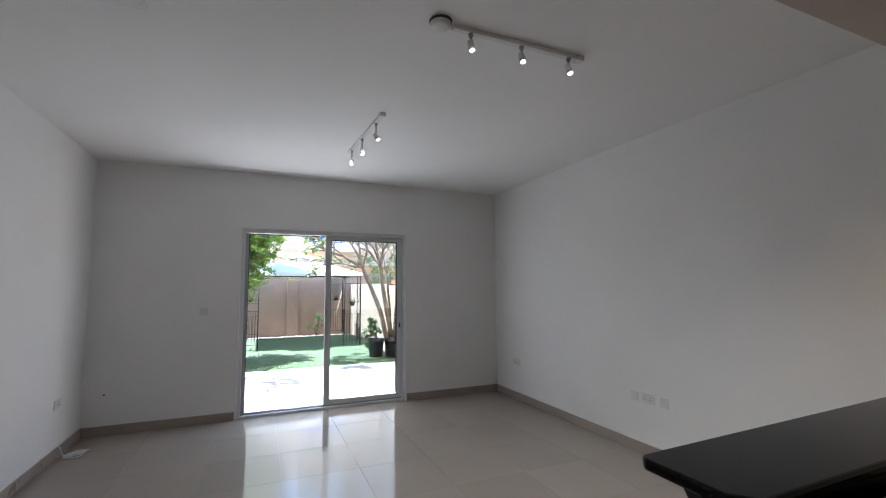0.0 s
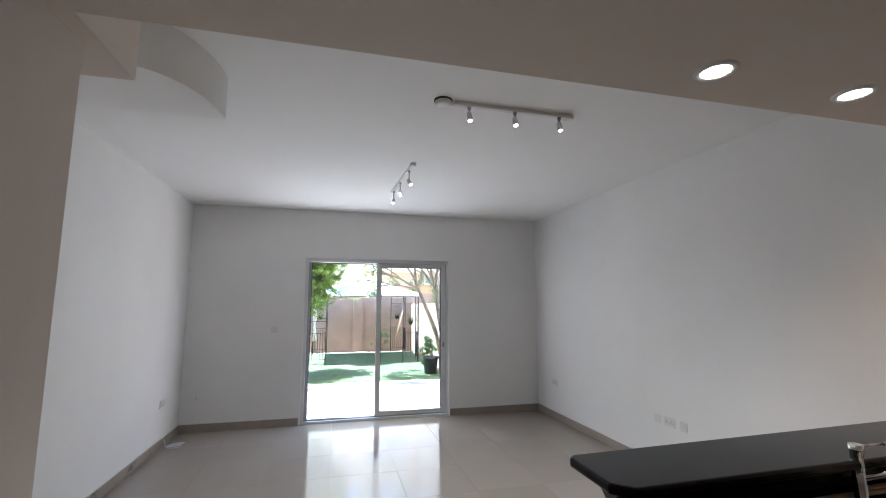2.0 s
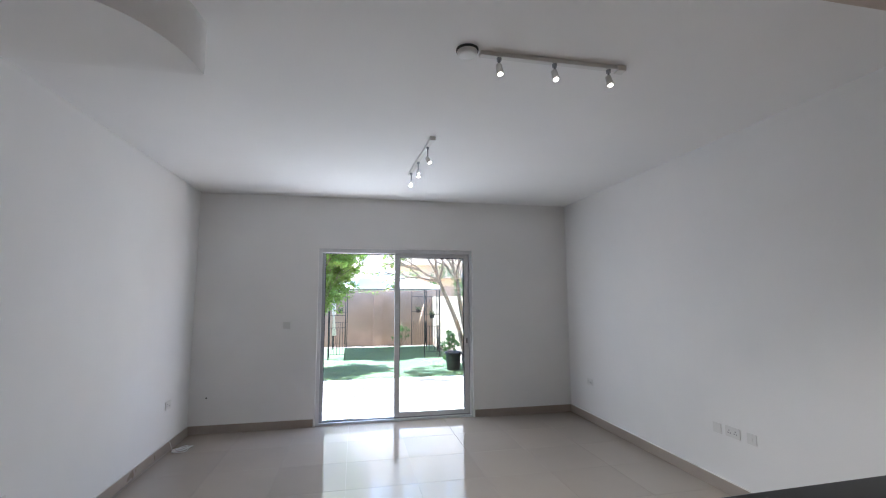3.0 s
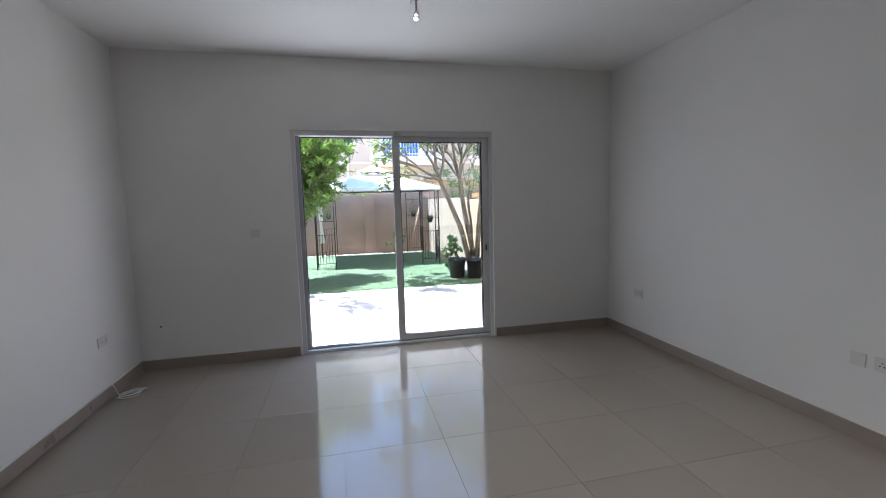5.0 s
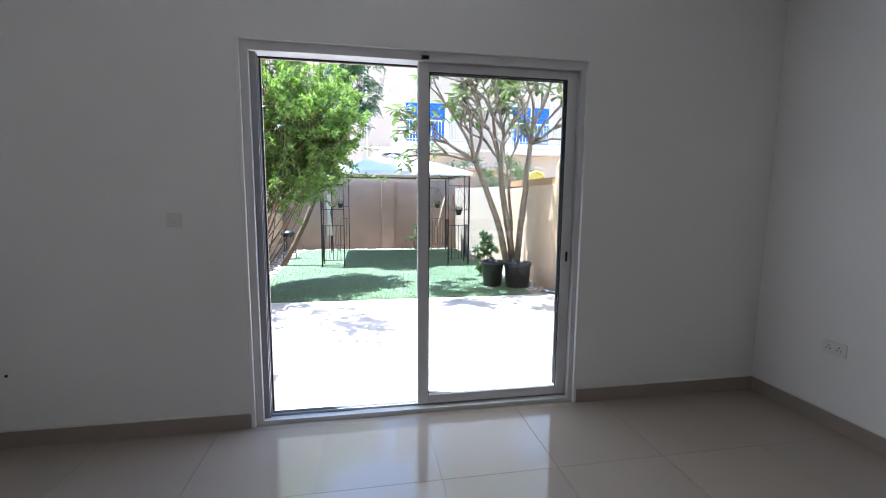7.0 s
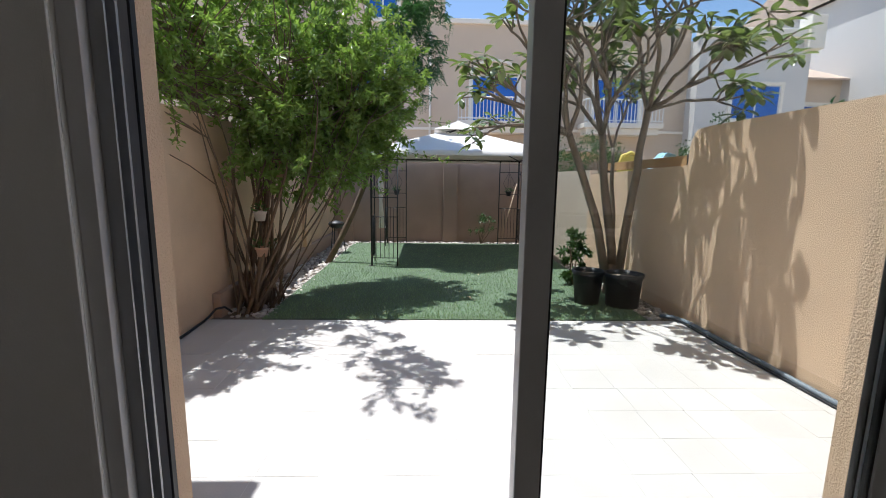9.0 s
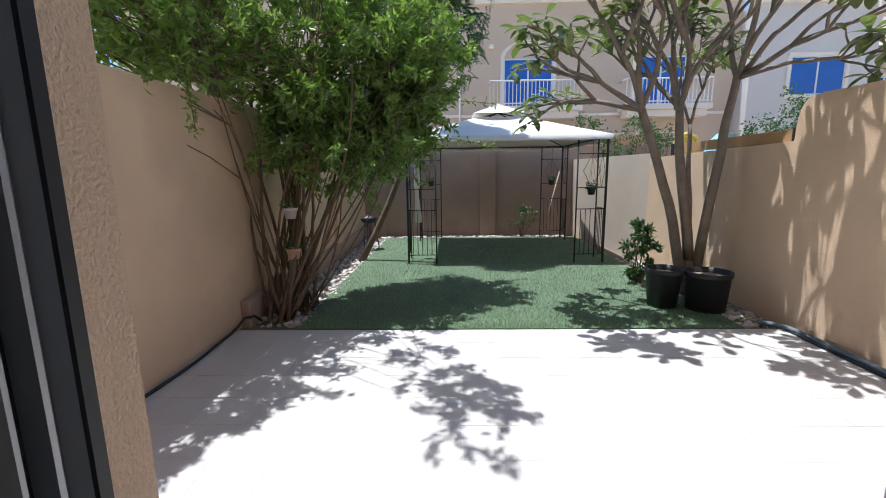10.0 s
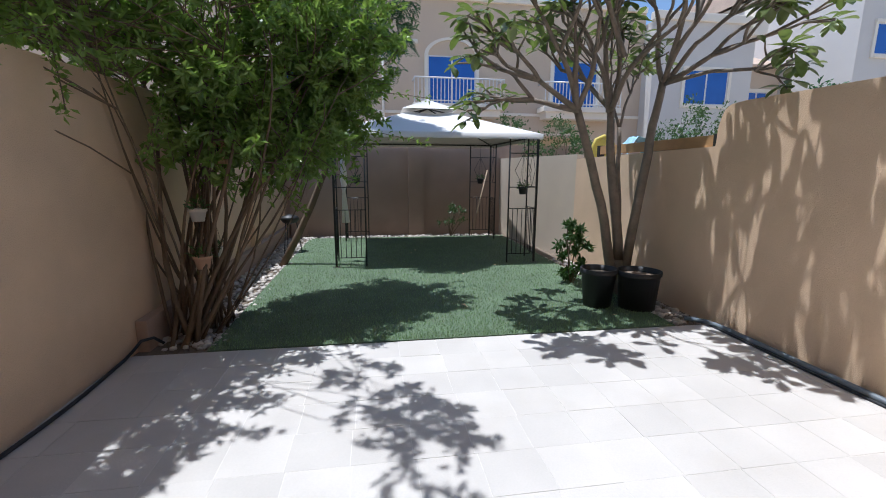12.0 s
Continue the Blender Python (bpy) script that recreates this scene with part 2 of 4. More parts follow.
class Geo:
    """Gathers vertices and faces of one mesh."""

    def __init__(self):
        self.v, self.f, self.smooth = [], [], []

    def add(self, verts, faces, smooth=False):
        n = len(self.v)
        self.v += [tuple(p) for p in verts]
        self.f += [tuple(i + n for i in f) for f in faces]
        self.smooth += [smooth] * len(faces)
        return self

    def box(self, a, b, turn=None, bevel=0.0):
        (x0, y0, z0), (x1, y1, z1) = a, b
        if bevel:
            bm = bmesh.new()
            bmesh.ops.create_cube(bm, size=1)
            for w in bm.verts:
                w.co = Vector(((x0 + x1) / 2 + w.co.x * (x1 - x0), (y0 + y1) / 2 + w.co.y * (y1 - y0), (z0 + z1) / 2 + w.co.z * (z1 - z0)))
            bmesh.ops.bevel(bm, geom=bm.edges[:], offset=bevel, segments=2, affect="EDGES", profile=0.5)
            bm.verts.index_update()
            pts, faces = [w.co.copy() for w in bm.verts], [[w.index for w in f.verts] for f in bm.faces]
            bm.free()
        else:
            pts = [Vector((x, y, z)) for z in (z0, z1) for y in (y0, y1) for x in (x0, x1)]
            faces = [(0, 2, 3, 1), (4, 5, 7, 6), (0, 1, 5, 4), (2, 6, 7, 3), (0, 4, 6, 2), (1, 3, 7, 5)]
        if turn:
            pts = [turn @ p for p in pts]
        return self.add(pts, faces)

    def tube(self, points, radii, sides=8, caps=True):
        pts = [Vector(p) for p in points]
        if not hasattr(radii, "__len__"):
            radii = [radii] * len(pts)
        rings, side = [], None
        for i, p in enumerate(pts):
            d = (pts[min(i + 1, len(pts) - 1)] - pts[max(i - 1, 0)]).normalized()
            if side is None:
                side = d.cross(Vector((0.3, 0.2, 1)) if abs(d.z) < 0.9 else Vector((1, 0.1, 0))).normalized()
            side = (side - d * side.dot(d)).normalized()
            up = d.cross(side)
            rings.append([p + (side * math.cos(a) + up * math.sin(a)) * radii[i] for a in (2 * math.pi * k / sides for k in range(sides))])
        faces = [(i * sides + k, i * sides + (k + 1) % sides, (i + 1) * sides + (k + 1) % sides, (i + 1) * sides + k) for i in range(len(pts) - 1) for k in range(sides)]
        self.add([q for r in rings for q in r], faces, True)
        if caps:
            n = len(self.v) - len(pts) * sides
            self.f += [tuple(n + k for k in reversed(range(sides))), tuple(n + (len(pts) - 1) * sides + k for k in range(sides))]
            self.smooth += [False, False]
        return self

    def lathe(self, center, profile, sides=20):
        """Rings of (radius, z) round an upright axis."""
        cx, cy, cz = center
        pts = [(cx + r * math.cos(2 * math.pi * k / sides), cy + r * math.sin(2 * math.pi * k / sides), cz + z) for r, z in profile for k in range(sides)]
        faces = [(i * sides + k, i * sides + (k + 1) % sides, (i + 1) * sides + (k + 1) % sides, (i + 1) * sides + k) for i in range(len(profile) - 1) for k in range(sides)]
        return self.add(pts, faces, True)

    def slab(self, outline, z0, z1):
        """An upright prism over a plan outline (counter-clockwise)."""
        n = len(outline)
        pts = [(x, y, z0) for x, y in outline] + [(x, y, z1) for x, y in outline]
        faces = [tuple(reversed(range(n))), tuple(range(n, 2 * n))] + [(i, (i + 1) % n, n + (i + 1) % n, n + i) for i in range(n)]
        return self.add(pts, faces)

    def leaf(self, base, way, normal, length, width, fold=0.15):
        side = way.cross(normal).normalized()
        mid, tip = base + way * length * 0.5, base + way * length - normal * length * 0.12
        self.add([base, mid + side * width / 2 + normal * width * fold, tip, mid - side * width / 2 + normal * width * fold], [(0, 1, 2), (0, 2, 3)])

    def mesh(self, name, material, shift=(0, 0, 0), plain=False):
        me = bpy.data.meshes.new(name)
        (sx, sy, sz), at = shift, Matrix.Identity(4) if plain else sheet[0]
        kx, ky, kz, ax, ay, az = at[0][0], at[1][1], at[2][2], at[0][3], at[1][3], at[2][3]
        me.from_pydata([(kx * x + ax - sx, ky * y + ay - sy, kz * z + az - sz) for x, y, z in self.v], [], self.f)
        me.polygons.foreach_set("use_smooth", self.smooth)
        me.materials.append(material)
        me.update()
        return me


def thing(name, base, label, category, group="", kind=""):
    """An empty at a thing's base that carries its parts."""
    ob = new(name)
    base = sheet[0] @ Vector(base)
    ob.location = base
    ob.empty_display_size = 0.1
    ORIGIN[ob.name] = tuple(base)
    return tagged(ob, label, category, group, kind)


def part(name, geo, material, parent, label=""):
    base = ORIGIN[parent.name]
    ob = new(name, geo.mesh(name, material, base))
    ob.parent = parent
    ORIGIN[ob.name] = base
    return tagged(ob, label)


def solid(name, geo, material, label="", category="", kind="", group=""):
    """A thing or a piece of the setting that is one mesh."""
    ob = new(name, geo.mesh(name, material))
    ORIGIN[ob.name] = (0, 0, 0)
    return tagged(ob, label, category, group, kind)


def rnd(a, b):
    return random.uniform(a, b)


def rnd_dir():
    while True:
        v = Vector((rnd(-1, 1), rnd(-1, 1), rnd(-1, 1)))
        if 0.05 < v.length < 1:
            return v.normalized()

# ---- the room ----
XL, XR, YN, YB, ZC = -1.64, 3.54, 5.39, -3.6, 3.07     # left and right wall, garden wall, back, ceiling
DX0, DX1, DZ = -0.115, 2.042, 2.355                        # garden door opening
GZ = -0.08                                              # patio level

floor = solid("floor", Geo().box((XL - 0.2, YB - 0.2, -0.2), (XR + 0.2, 5.50, -0.004)), GROUT, "polished beige porcelain tile floor", kind="structure")
w = Geo().box((XL - 0.2, YN, 0), (DX0, 5.525, ZC)).box((DX1, YN, 0), (XR + 0.2, 5.525, ZC)).box((DX0, YN, DZ), (DX1, 5.525, ZC))
solid("wall_north", w, PLASTER, "white plastered wall with the garden door opening", kind="structure")
solid("wall_east", Geo().box((XR, YB - 0.2, 0), (XR + 0.2, YN, ZC)), PLASTER, "plain white plastered wall", kind="structure")
solid("wall_west", Geo().box((XL - 0.2, 0.49, 0), (XL, YN, ZC)), PLASTER, "plain white plastered wall", kind="structure")
solid("wall_hall", Geo().box((XL - 0.2, YB - 0.2, 0), (-0.58, 0.49, ZC)), PLASTER_SHADED, "plastered wall end beside the hall, shade put into its colour", kind="structure")
solid("wall_south", Geo().box((-0.58, YB - 0.2, 0), (XR, YB, ZC)), PLASTER_SHADED, "plain unseen wall behind the kitchen, in the shaded plaster colour", kind="structure")
solid("ceiling", Geo().box((XL - 0.2, YB - 0.2, ZC), (XR + 0.2, 5.525, ZC + 0.25)), CEILING, "white painted ceiling", kind="structure")
solid("ceiling_kitchen", Geo().box((-0.58, YB, 2.57), (XR, 0.31, ZC)).box((-0.72, 0.492, 2.57), (-0.517, 0.73, ZC)).box((-0.58, 0.31, 2.57), (-0.517, 0.492, ZC)), PLASTER_SHADED, "lowered kitchen ceiling with recessed lights, shade put into its colour", kind="structure")
curve = [(-0.39 - 0.36 * (1 - math.cos(a)), 1.60 - 0.56 * math.sin(a)) for a in (math.pi / 2 * k / 14 for k in range(15))]
solid("bulkhead", Geo().slab([(XL, 1.60), (XL, 0.735), (-0.66, 0.735)] + curve[::-1], 2.80, ZC), PLASTER, "white curved plaster bulkhead under the ceiling", kind="structure")

# skirting with a caulk line above it
SK = 0.1
for name, a, b in (("baseboard_west", (XL, 0.49, 0), (XL + 0.014, YN - 0.014, SK)), ("baseboard_east", (XR - 0.014, 0.7, 0), (XR, YN - 0.014, SK)),
                   ("baseboard_north_1", (XL, YN - 0.014, 0), (DX0 - 0.024, YN, SK)), ("baseboard_north_2", (DX1 + 0.024, YN - 0.014, 0), (XR, YN, SK)),
                   ("baseboard_hall", (-0.58, YB, 0), (-0.566, 0.49, SK))):
    board = solid(name, Geo().box(a, b, bevel=0.002), SKIRT, "taupe tile skirting along the wall", kind="structure")
    (x0, y0, _), (x1, y1, _) = a, b
    part("caulk_line", Geo().box((x0, y0, SK), (x1, y1, SK + 0.006)), CAULK, board, "white caulk line")

# trim round the door opening
t = Geo().box((DX0 - 0.022, YN - 0.008, 0), (DX0, YN, DZ + 0.022), bevel=0.002).box((DX1, YN - 0.008, 0), (DX1 + 0.022, YN, DZ + 0.022), bevel=0.002).box((DX0, YN - 0.008, DZ), (DX1, YN, DZ + 0.022), bevel=0.002)
solid("trim", t, PLASTER, "thin white plaster bead round the garden door", kind="structure")

# sliding garden door: outer frame, fixed leaf, and the open leaf slid behind it
door = thing("door_1", (1.0, 5.46, 0), "open white aluminium sliding glass door to the patio", "door", kind="structure")
f0, f1, JL, JR, JT = 5.405, 5.53, DX0 + 0.045, DX1 - 0.035, DZ - 0.055
part("door_frame", Geo().box((DX0, f0, 0), (JL, f1, DZ), bevel=0.002).box((JR, f0, 0), (DX1, f1, DZ), bevel=0.002)
     .box((JL, f0, JT), (JR, f1, DZ), bevel=0.002).box((JL, f0, -0.02), (JR, f1, 0.03), bevel=0.002), ALU, door)
part("track", Geo().box((JL, 5.456, 0.03), (JR, 5.464, 0.045)).box((JL, 5.498, 0.03), (JR, 5.506, 0.045)), ALU_GREY, door, "grey door tracks")
part("jamb_channel", Geo().box((JL, 5.436, 0.03), (JL + 0.036, 5.442, JT)).box((JL, 5.474, 0.03), (JL + 0.036, 5.482, JT)).box((JL, 5.518, 0.03), (JL + 0.036, 5.531, JT)), ALU_GREY, door)
part("seal", Geo().box((JL + 0.036, 5.515, 0.03), (JL + 0.043, 5.534, JT)).box((JL, 5.442, 0.03), (JL + 0.004, 5.474, JT)).box((JL, 5.515, JT - 0.01), (JR, 5.533, JT)), RUBBER, door, "black rubber seal")


def door_leaf(x0, x1, y, name):
    st, dp, z0, z1 = 0.07, 0.036, 0.046, JT - 0.002
    g = Geo().box((x0, y, z0), (x0 + st, y + dp, z1), bevel=0.003).box((x1 - st, y, z0), (x1, y + dp, z1), bevel=0.003)
    g.box((x0 + st, y, z0), (x1 - st, y + dp, z0 + 0.06), bevel=0.003).box((x0 + st, y, z1 - 0.05), (x1 - st, y + dp, z1), bevel=0.003)
    leaf = part(name, g, ALU, door)
    part("gasket", Geo().box((x0 + st, y + 0.006, z0 + 0.06), (x0 + st + 0.006, y + dp - 0.006, z1 - 0.05)).box((x1 - st - 0.006, y + 0.006, z0 + 0.06), (x1 - st, y + dp - 0.006, z1 - 0.05))
         .box((x0 + st, y + 0.006, z1 - 0.057), (x1 - st, y + dp - 0.006, z1 - 0.05)), RUBBER, leaf)
    pane = part("pane", Geo().box((x0 + st, y + 0.015, z0 + 0.06), (x1 - st, y + 0.021, z1 - 0.05)), GLASS, leaf)
    pane.visible_shadow = False
    return leaf


door_leaf(0.928, JR - 0.001, 5.484, "fixed_leaf")
slid = door_leaf(0.925, JR - 0.004, 5.442, "sliding_leaf")
part("door_handle", Geo().box((JR - 0.045, 5.431, 1.02), (JR - 0.03, 5.443, 1.09), bevel=0.003), RUBBER, slid, "small black pull")
part("latch", Geo().box((0.94, 5.436, DZ - 0.05), (0.99, 5.405, DZ - 0.02), bevel=0.003), ALU, door)
solid("house_wall", Geo().box((XL - 2, 5.535, -0.3), (DX0 + 0.07, 5.63, 6.6)).box((DX1 - 0.055, 5.535, -0.3), (XR + 2, 5.63, 6.6)).box((DX0 + 0.07, 5.535, DZ - 0.04), (DX1 - 0.055, 5.63, 6.6)), STUCCO, "beige stucco house wall round the door", kind="structure")
# Unseen slab above the view, added to cast the shadow left of the door.
solid("house_shadow_slab", Geo().box((XL - 2, 5.632, 3.0), (-0.94, 6.66, 3.16), bevel=0.01), STUCCO, "thin unseen slab on the house wall, added to shade the patio", kind="structure")
solid("door_step", Geo().box((DX0, 5.50, -0.12), (DX1, 5.64, -0.021), bevel=0.004), PATIO_TILE, "pale stone door sill", kind="structure")

# ---- fixtures on the walls ----


def wall_plate(name, label, category, center, axis, wide, high, holes=0, rocker=False, group=""):
    """A plastic plate on a wall. axis: the way that it faces (+-1 along x, or -y)."""
    cx, cy, cz = center
    ob = thing(name, center, label, category, group)
    turn = Matrix.Translation(center) @ (Matrix.Rotation(radians(90), 4, "Z") if axis == "+x" else Matrix.Rotation(radians(-90), 4, "Z") if axis == "-x" else Matrix.Identity(4))
    part("plate", Geo().box((-wide / 2, -0.009, -high / 2), (wide / 2, 0, high / 2), turn, bevel=0.003), PLASTIC, ob)
    if rocker:
        part("rocker", Geo().box((-0.012, -0.013, -0.018), (0.012, -0.009, 0.018), turn, bevel=0.002), PLASTIC, ob)
    for k in range(holes):
        ox = (k - (holes - 1) / 2) * 0.062
        g = Geo()
        for dx, dz in ((0, 0.012), (-0.011, -0.008), (0.011, -0.008)):
            g.box((ox + dx - 0.0035, -0.0102, dz - 0.004), (ox + dx + 0.0035, -0.009, dz + 0.004), turn)
        part("socket_slot", g, PLASTIC_DARK, ob)
    return ob


wall_plate("light_switch", "white plastic switch plate beside the garden door", "light switch", (-0.505, YN, 1.32), "-y", 0.088, 0.088, rocker=True)
wall_plate("wall_socket", "white double socket low on the wall", "socket", (XR, 2.57, 0.525), "-x", 0.146, 0.088, 2, group="sockets")
wall_plate("wall_socket", "white blank plate beside a double socket", "socket plate", (XR, 2.73, 0.522), "-x", 0.086, 0.086, group="sockets")
wall_plate("wall_socket", "white single plate beside a double socket", "socket plate", (XR, 2.39, 0.525), "-x", 0.086, 0.086, rocker=True, group="sockets")
wall_plate("wall_socket", "white double socket near the room corner", "socket", (XR, 4.83, 0.522), "-x", 0.146, 0.088, 2, group="sockets")
wall_plate("wall_socket", "white socket plate above a cable coil", "socket", (XL, 4.76, 0.505), "+x", 0.146, 0.088, 2, group="sockets")
wall_plate("wall_socket", "white double socket low on the wall", "socket", (XL, 2.42, 0.485), "+x", 0.146, 0.088, 2, group="sockets")
th = wall_plate("thermostat", "white thermostat with a dark square screen", "thermostat", (XR, 0.62, 1.52), "-x", 0.12, 0.105)
part("screen", Geo().box((XR - 0.013, 0.605, 1.50), (XR - 0.0085, 0.665, 1.562), bevel=0.001), PLASTIC_DARK, th, "dark grey display")
part("button", Geo().box((XR - 0.014, 0.575, 1.485), (XR - 0.0085, 0.592, 1.497), bevel=0.001), PLASTIC_DARK, th)
solid("wall_hole", Geo().tube([(-1.44, YN - 0.003, 0.43), (-1.44, YN + 0.001, 0.43)], 0.009, 10), PLASTIC_DARK, "small dark drilled hole with a plug in the wall", "wall hole")

coil = Geo()
for k, (r, oz) in enumerate(((0.085, 0.006), (0.075, 0.012), (0.09, 0.018), (0.07, 0.024))):
    coil.tube([(-1.50 + 0.01 * k + r * 0.9 * math.cos(a), 4.80 + r * math.sin(a + k), oz + 0.003 * math.sin(3 * a)) for a in (2 * math.pi * j / 24 for j in range(25))], 0.0035, 6)
cab = thing("cable_coil", (-1.5, 4.8, 0), "coiled grey cable on the floor by the wall", "cable")
part("coil", coil, PLASTIC, cab)
part("lead", Geo().tube([(-1.622, 4.78, 0.115), (-1.60, 4.78, 0.10), (-1.59, 4.785, 0.06), (-1.58, 4.79, 0.02), (-1.55, 4.80, 0.006)], 0.0035, 6), PLASTIC, cab)


def track_light(start, end, aims, label, hang):
    s, e = Vector(start), Vector(end)
    d = (e - s).normalized()
    ob = thing("track_light", s, label, "track light", "track lights")
    turn = Matrix.Translation(s) @ d.to_track_quat("X", "Z").to_matrix().to_4x4()
    part("rail", Geo().box((0, -0.019, -0.026), ((e - s).length, 0.019, 0.0), turn, bevel=0.004), PLASTIC, ob)
    part("end_box", Geo().box(((e - s).length - 0.02, -0.026, -0.034), ((e - s).length + 0.035, 0.026, 0.0), turn, bevel=0.004), PLASTIC, ob)
    for share, aim in aims:
        p = s + (e - s) * share + Vector((0, 0, -0.026))
        q = p + Vector((0, 0, -hang))
        way = Vector(aim).normalized()
        g = Geo().tube([q - way * 0.028, q - way * 0.022, q + way * 0.022, q + way * 0.042], [0.010, 0.017, 0.020, 0.024], 18)
        head = part("spot_head", g, PLASTIC, ob)
        part("stem", Geo().tube([p, q], 0.006, 8).tube([p + Vector((0, 0, 0.004)), p - Vector((0, 0, 0.018))], 0.014, 12), ALU_GREY, head)
        part("bulb", Geo().tube([q + way * 0.0422, q + way * 0.0435], 0.0135, 18), SPOTGLOW, head, "lit lamp face")
    return ob


track_light((1.05, 1.565, ZC), (1.93, 1.565, ZC), ((0.13, (0.05, -0.25, -1)), (0.52, (0.0, -0.35, -1)), (0.92, (0.05, -0.3, -1))), "white ceiling track with three lit spotlights, crosswise", 0.062)
track_light((0.955, 4.04, ZC), (1.013, 2.92, ZC), ((0.10, (-0.25, -0.5, -1)), (0.45, (0.05, -0.35, -1)), (0.85, (0.45, -0.5, -1))), "white ceiling track with three lit spotlights, lengthwise", 0.115)
sd = thing("smoke_detector", (0.99, 1.56, ZC), "round white smoke detector on the ceiling", "smoke detector")
part("base", Geo().lathe((0.975, 1.56, ZC), [(0.0, -0.012), (0.062, -0.012), (0.064, 0.0)], 28), PLASTIC_DARK, sd, "dark base ring")
part("cover", Geo().lathe((0.975, 1.56, ZC), [(0.0, -0.036), (0.04, -0.036), (0.056, -0.030), (0.058, -0.012)], 28), PLASTIC, sd)

for lx in (1.683, 2.41, 3.08):
    dl = thing("downlight", (lx, 0.10, 2.57), "round recessed ceiling downlight, lit warm", "downlight", "kitchen downlights")
    part("ring", Geo().lathe((lx, 0.10, 2.57), [(0.052, -0.002), (0.055, -0.008), (0.072, -0.006), (0.078, 0.0)], 28), ALU, dl)
    part("lamp", Geo().lathe((lx, 0.10, 2.57), [(0.0, -0.003), (0.052, -0.003)], 28), DOWNLIGHT, dl, "glowing lamp face")

# ---- kitchen bar ----
CX0, CZ = 1.09, 0.86
cabinet = thing("base_cabinet", (1.12, 0.1, 0), "dark kitchen base cabinet under the granite counter", "cabinet")
part("body", Geo().box((1.12, -0.22, 0.1), (2.33, 0.46, CZ - 0.031), bevel=0.003).box((2.33, -0.22, 0.1), (3.52, 0.46, CZ - 0.2), bevel=0.003), GRANITE, cabinet)
part("plinth", Geo().box((1.15, -0.17, 0), (3.5, 0.44, 0.098)), RUBBER, cabinet)
ct = thing("countertop", (2.3, 0.1, CZ), "black polished granite countertop with a sink cut-out", "countertop")
part("slab", Geo().box((CX0, -0.26, CZ - 0.03), (2.33, 0.488, CZ), bevel=0.006).box((3.14, -0.26, CZ - 0.03), (3.535, 0.488, CZ), bevel=0.004)
     .box((2.33, 0.25, CZ - 0.03), (3.14, 0.488, CZ)).box((2.33, -0.26, CZ - 0.03), (3.14, -0.2, CZ)), GRANITE, ct)
bar = thing("bar_counter", (2.4, 0.45, CZ), "raised black granite breakfast bar on an upstand", "bar counter")
up = Geo()
up.add([(1.40, 0.33, CZ), (3.535, 0.33, CZ), (3.535, 0.488, CZ), (1.40, 0.488, CZ), (1.335, 0.29, 0.995), (3.535, 0.29, 0.995), (3.535, 0.50, 0.995), (1.335, 0.50, 0.995)],
       [(0, 1, 2, 3), (7, 6, 5, 4), (0, 4, 5, 1), (1, 5, 6, 2), (2, 6, 7, 3), (3, 7, 4, 0)])
part("upstand", up, GRANITE, bar)
bm = bmesh.new()
loop = [bm.verts.new((x, y, 0.995)) for x, y in ((1.34, 0.235), (3.535, 0.25), (3.535, 0.675), (1.30, 0.605), (1.272, 0.575), (1.268, 0.30))]
top = bmesh.ops.extrude_face_region(bm, geom=[bm.faces.new(loop)])
bmesh.ops.translate(bm, vec=(0, 0, 0.04), verts=[g for g in top["geom"] if isinstance(g, bmesh.types.BMVert)])
bmesh.ops.recalc_face_normals(bm, faces=bm.faces[:])
bmesh.ops.bevel(bm, geom=bm.edges[:], offset=0.012, segments=3, affect="EDGES", profile=0.5)
bm.verts.index_update()
g = Geo().add([v.co for v in bm.verts], [[v.index for v in f.verts] for f in bm.faces])
bm.free()
part("bar_top", g, GRANITE, bar)

sink = thing("kitchen_sink", (2.75, 0.03, CZ), "stainless steel inset sink with a ribbed drainer", "sink")


def basin(x0, x1, y0, y1, depth, r):
    def ring(inset, z):
        pts = []
        for qx, qy, a0 in ((x1 - r, y1 - r, 0), (x0 + r, y1 - r, 90), (x0 + r, y0 + r, 180), (x1 - r, y0 + r, 270)):
            for k in range(7):
                a = radians(a0 + 15 * k)
                pts.append((qx + (r - inset) * math.cos(a), qy + (r - inset) * math.sin(a), z))
        return pts
    rings = [ring(-0.012, CZ + 0.003), ring(0, CZ + 0.004), ring(0.008, CZ - 0.004), ring(0.018, CZ - depth + 0.02), ring(0.04, CZ - depth)]
    n = len(rings[0])
    g = Geo().add([p for q in rings for p in q], [(i * n + k, i * n + (k + 1) % n, (i + 1) * n + (k + 1) % n, (i + 1) * n + k) for i in range(4) for k in range(n)] + [tuple(range(4 * n, 5 * n))], True)
    return g


part("bowl", basin(2.35, 2.80, -0.18, 0.235, 0.17, 0.07), STEEL, sink)
drain = part("drainer", basin(2.83, 3.12, -0.18, 0.235, 0.012, 0.04), STEEL, sink)
for k in range(9):
    part("rib", Geo().tube([(2.87, -0.14 + 0.042 * k, CZ - 0.007), (3.09, -0.14 + 0.042 * k, CZ - 0.007)], 0.006, 6), STEEL, drain)
part("overflow", Geo().box((2.785, 0.0, CZ - 0.06), (2.792, 0.05, CZ - 0.045)), PLASTIC_DARK, sink)

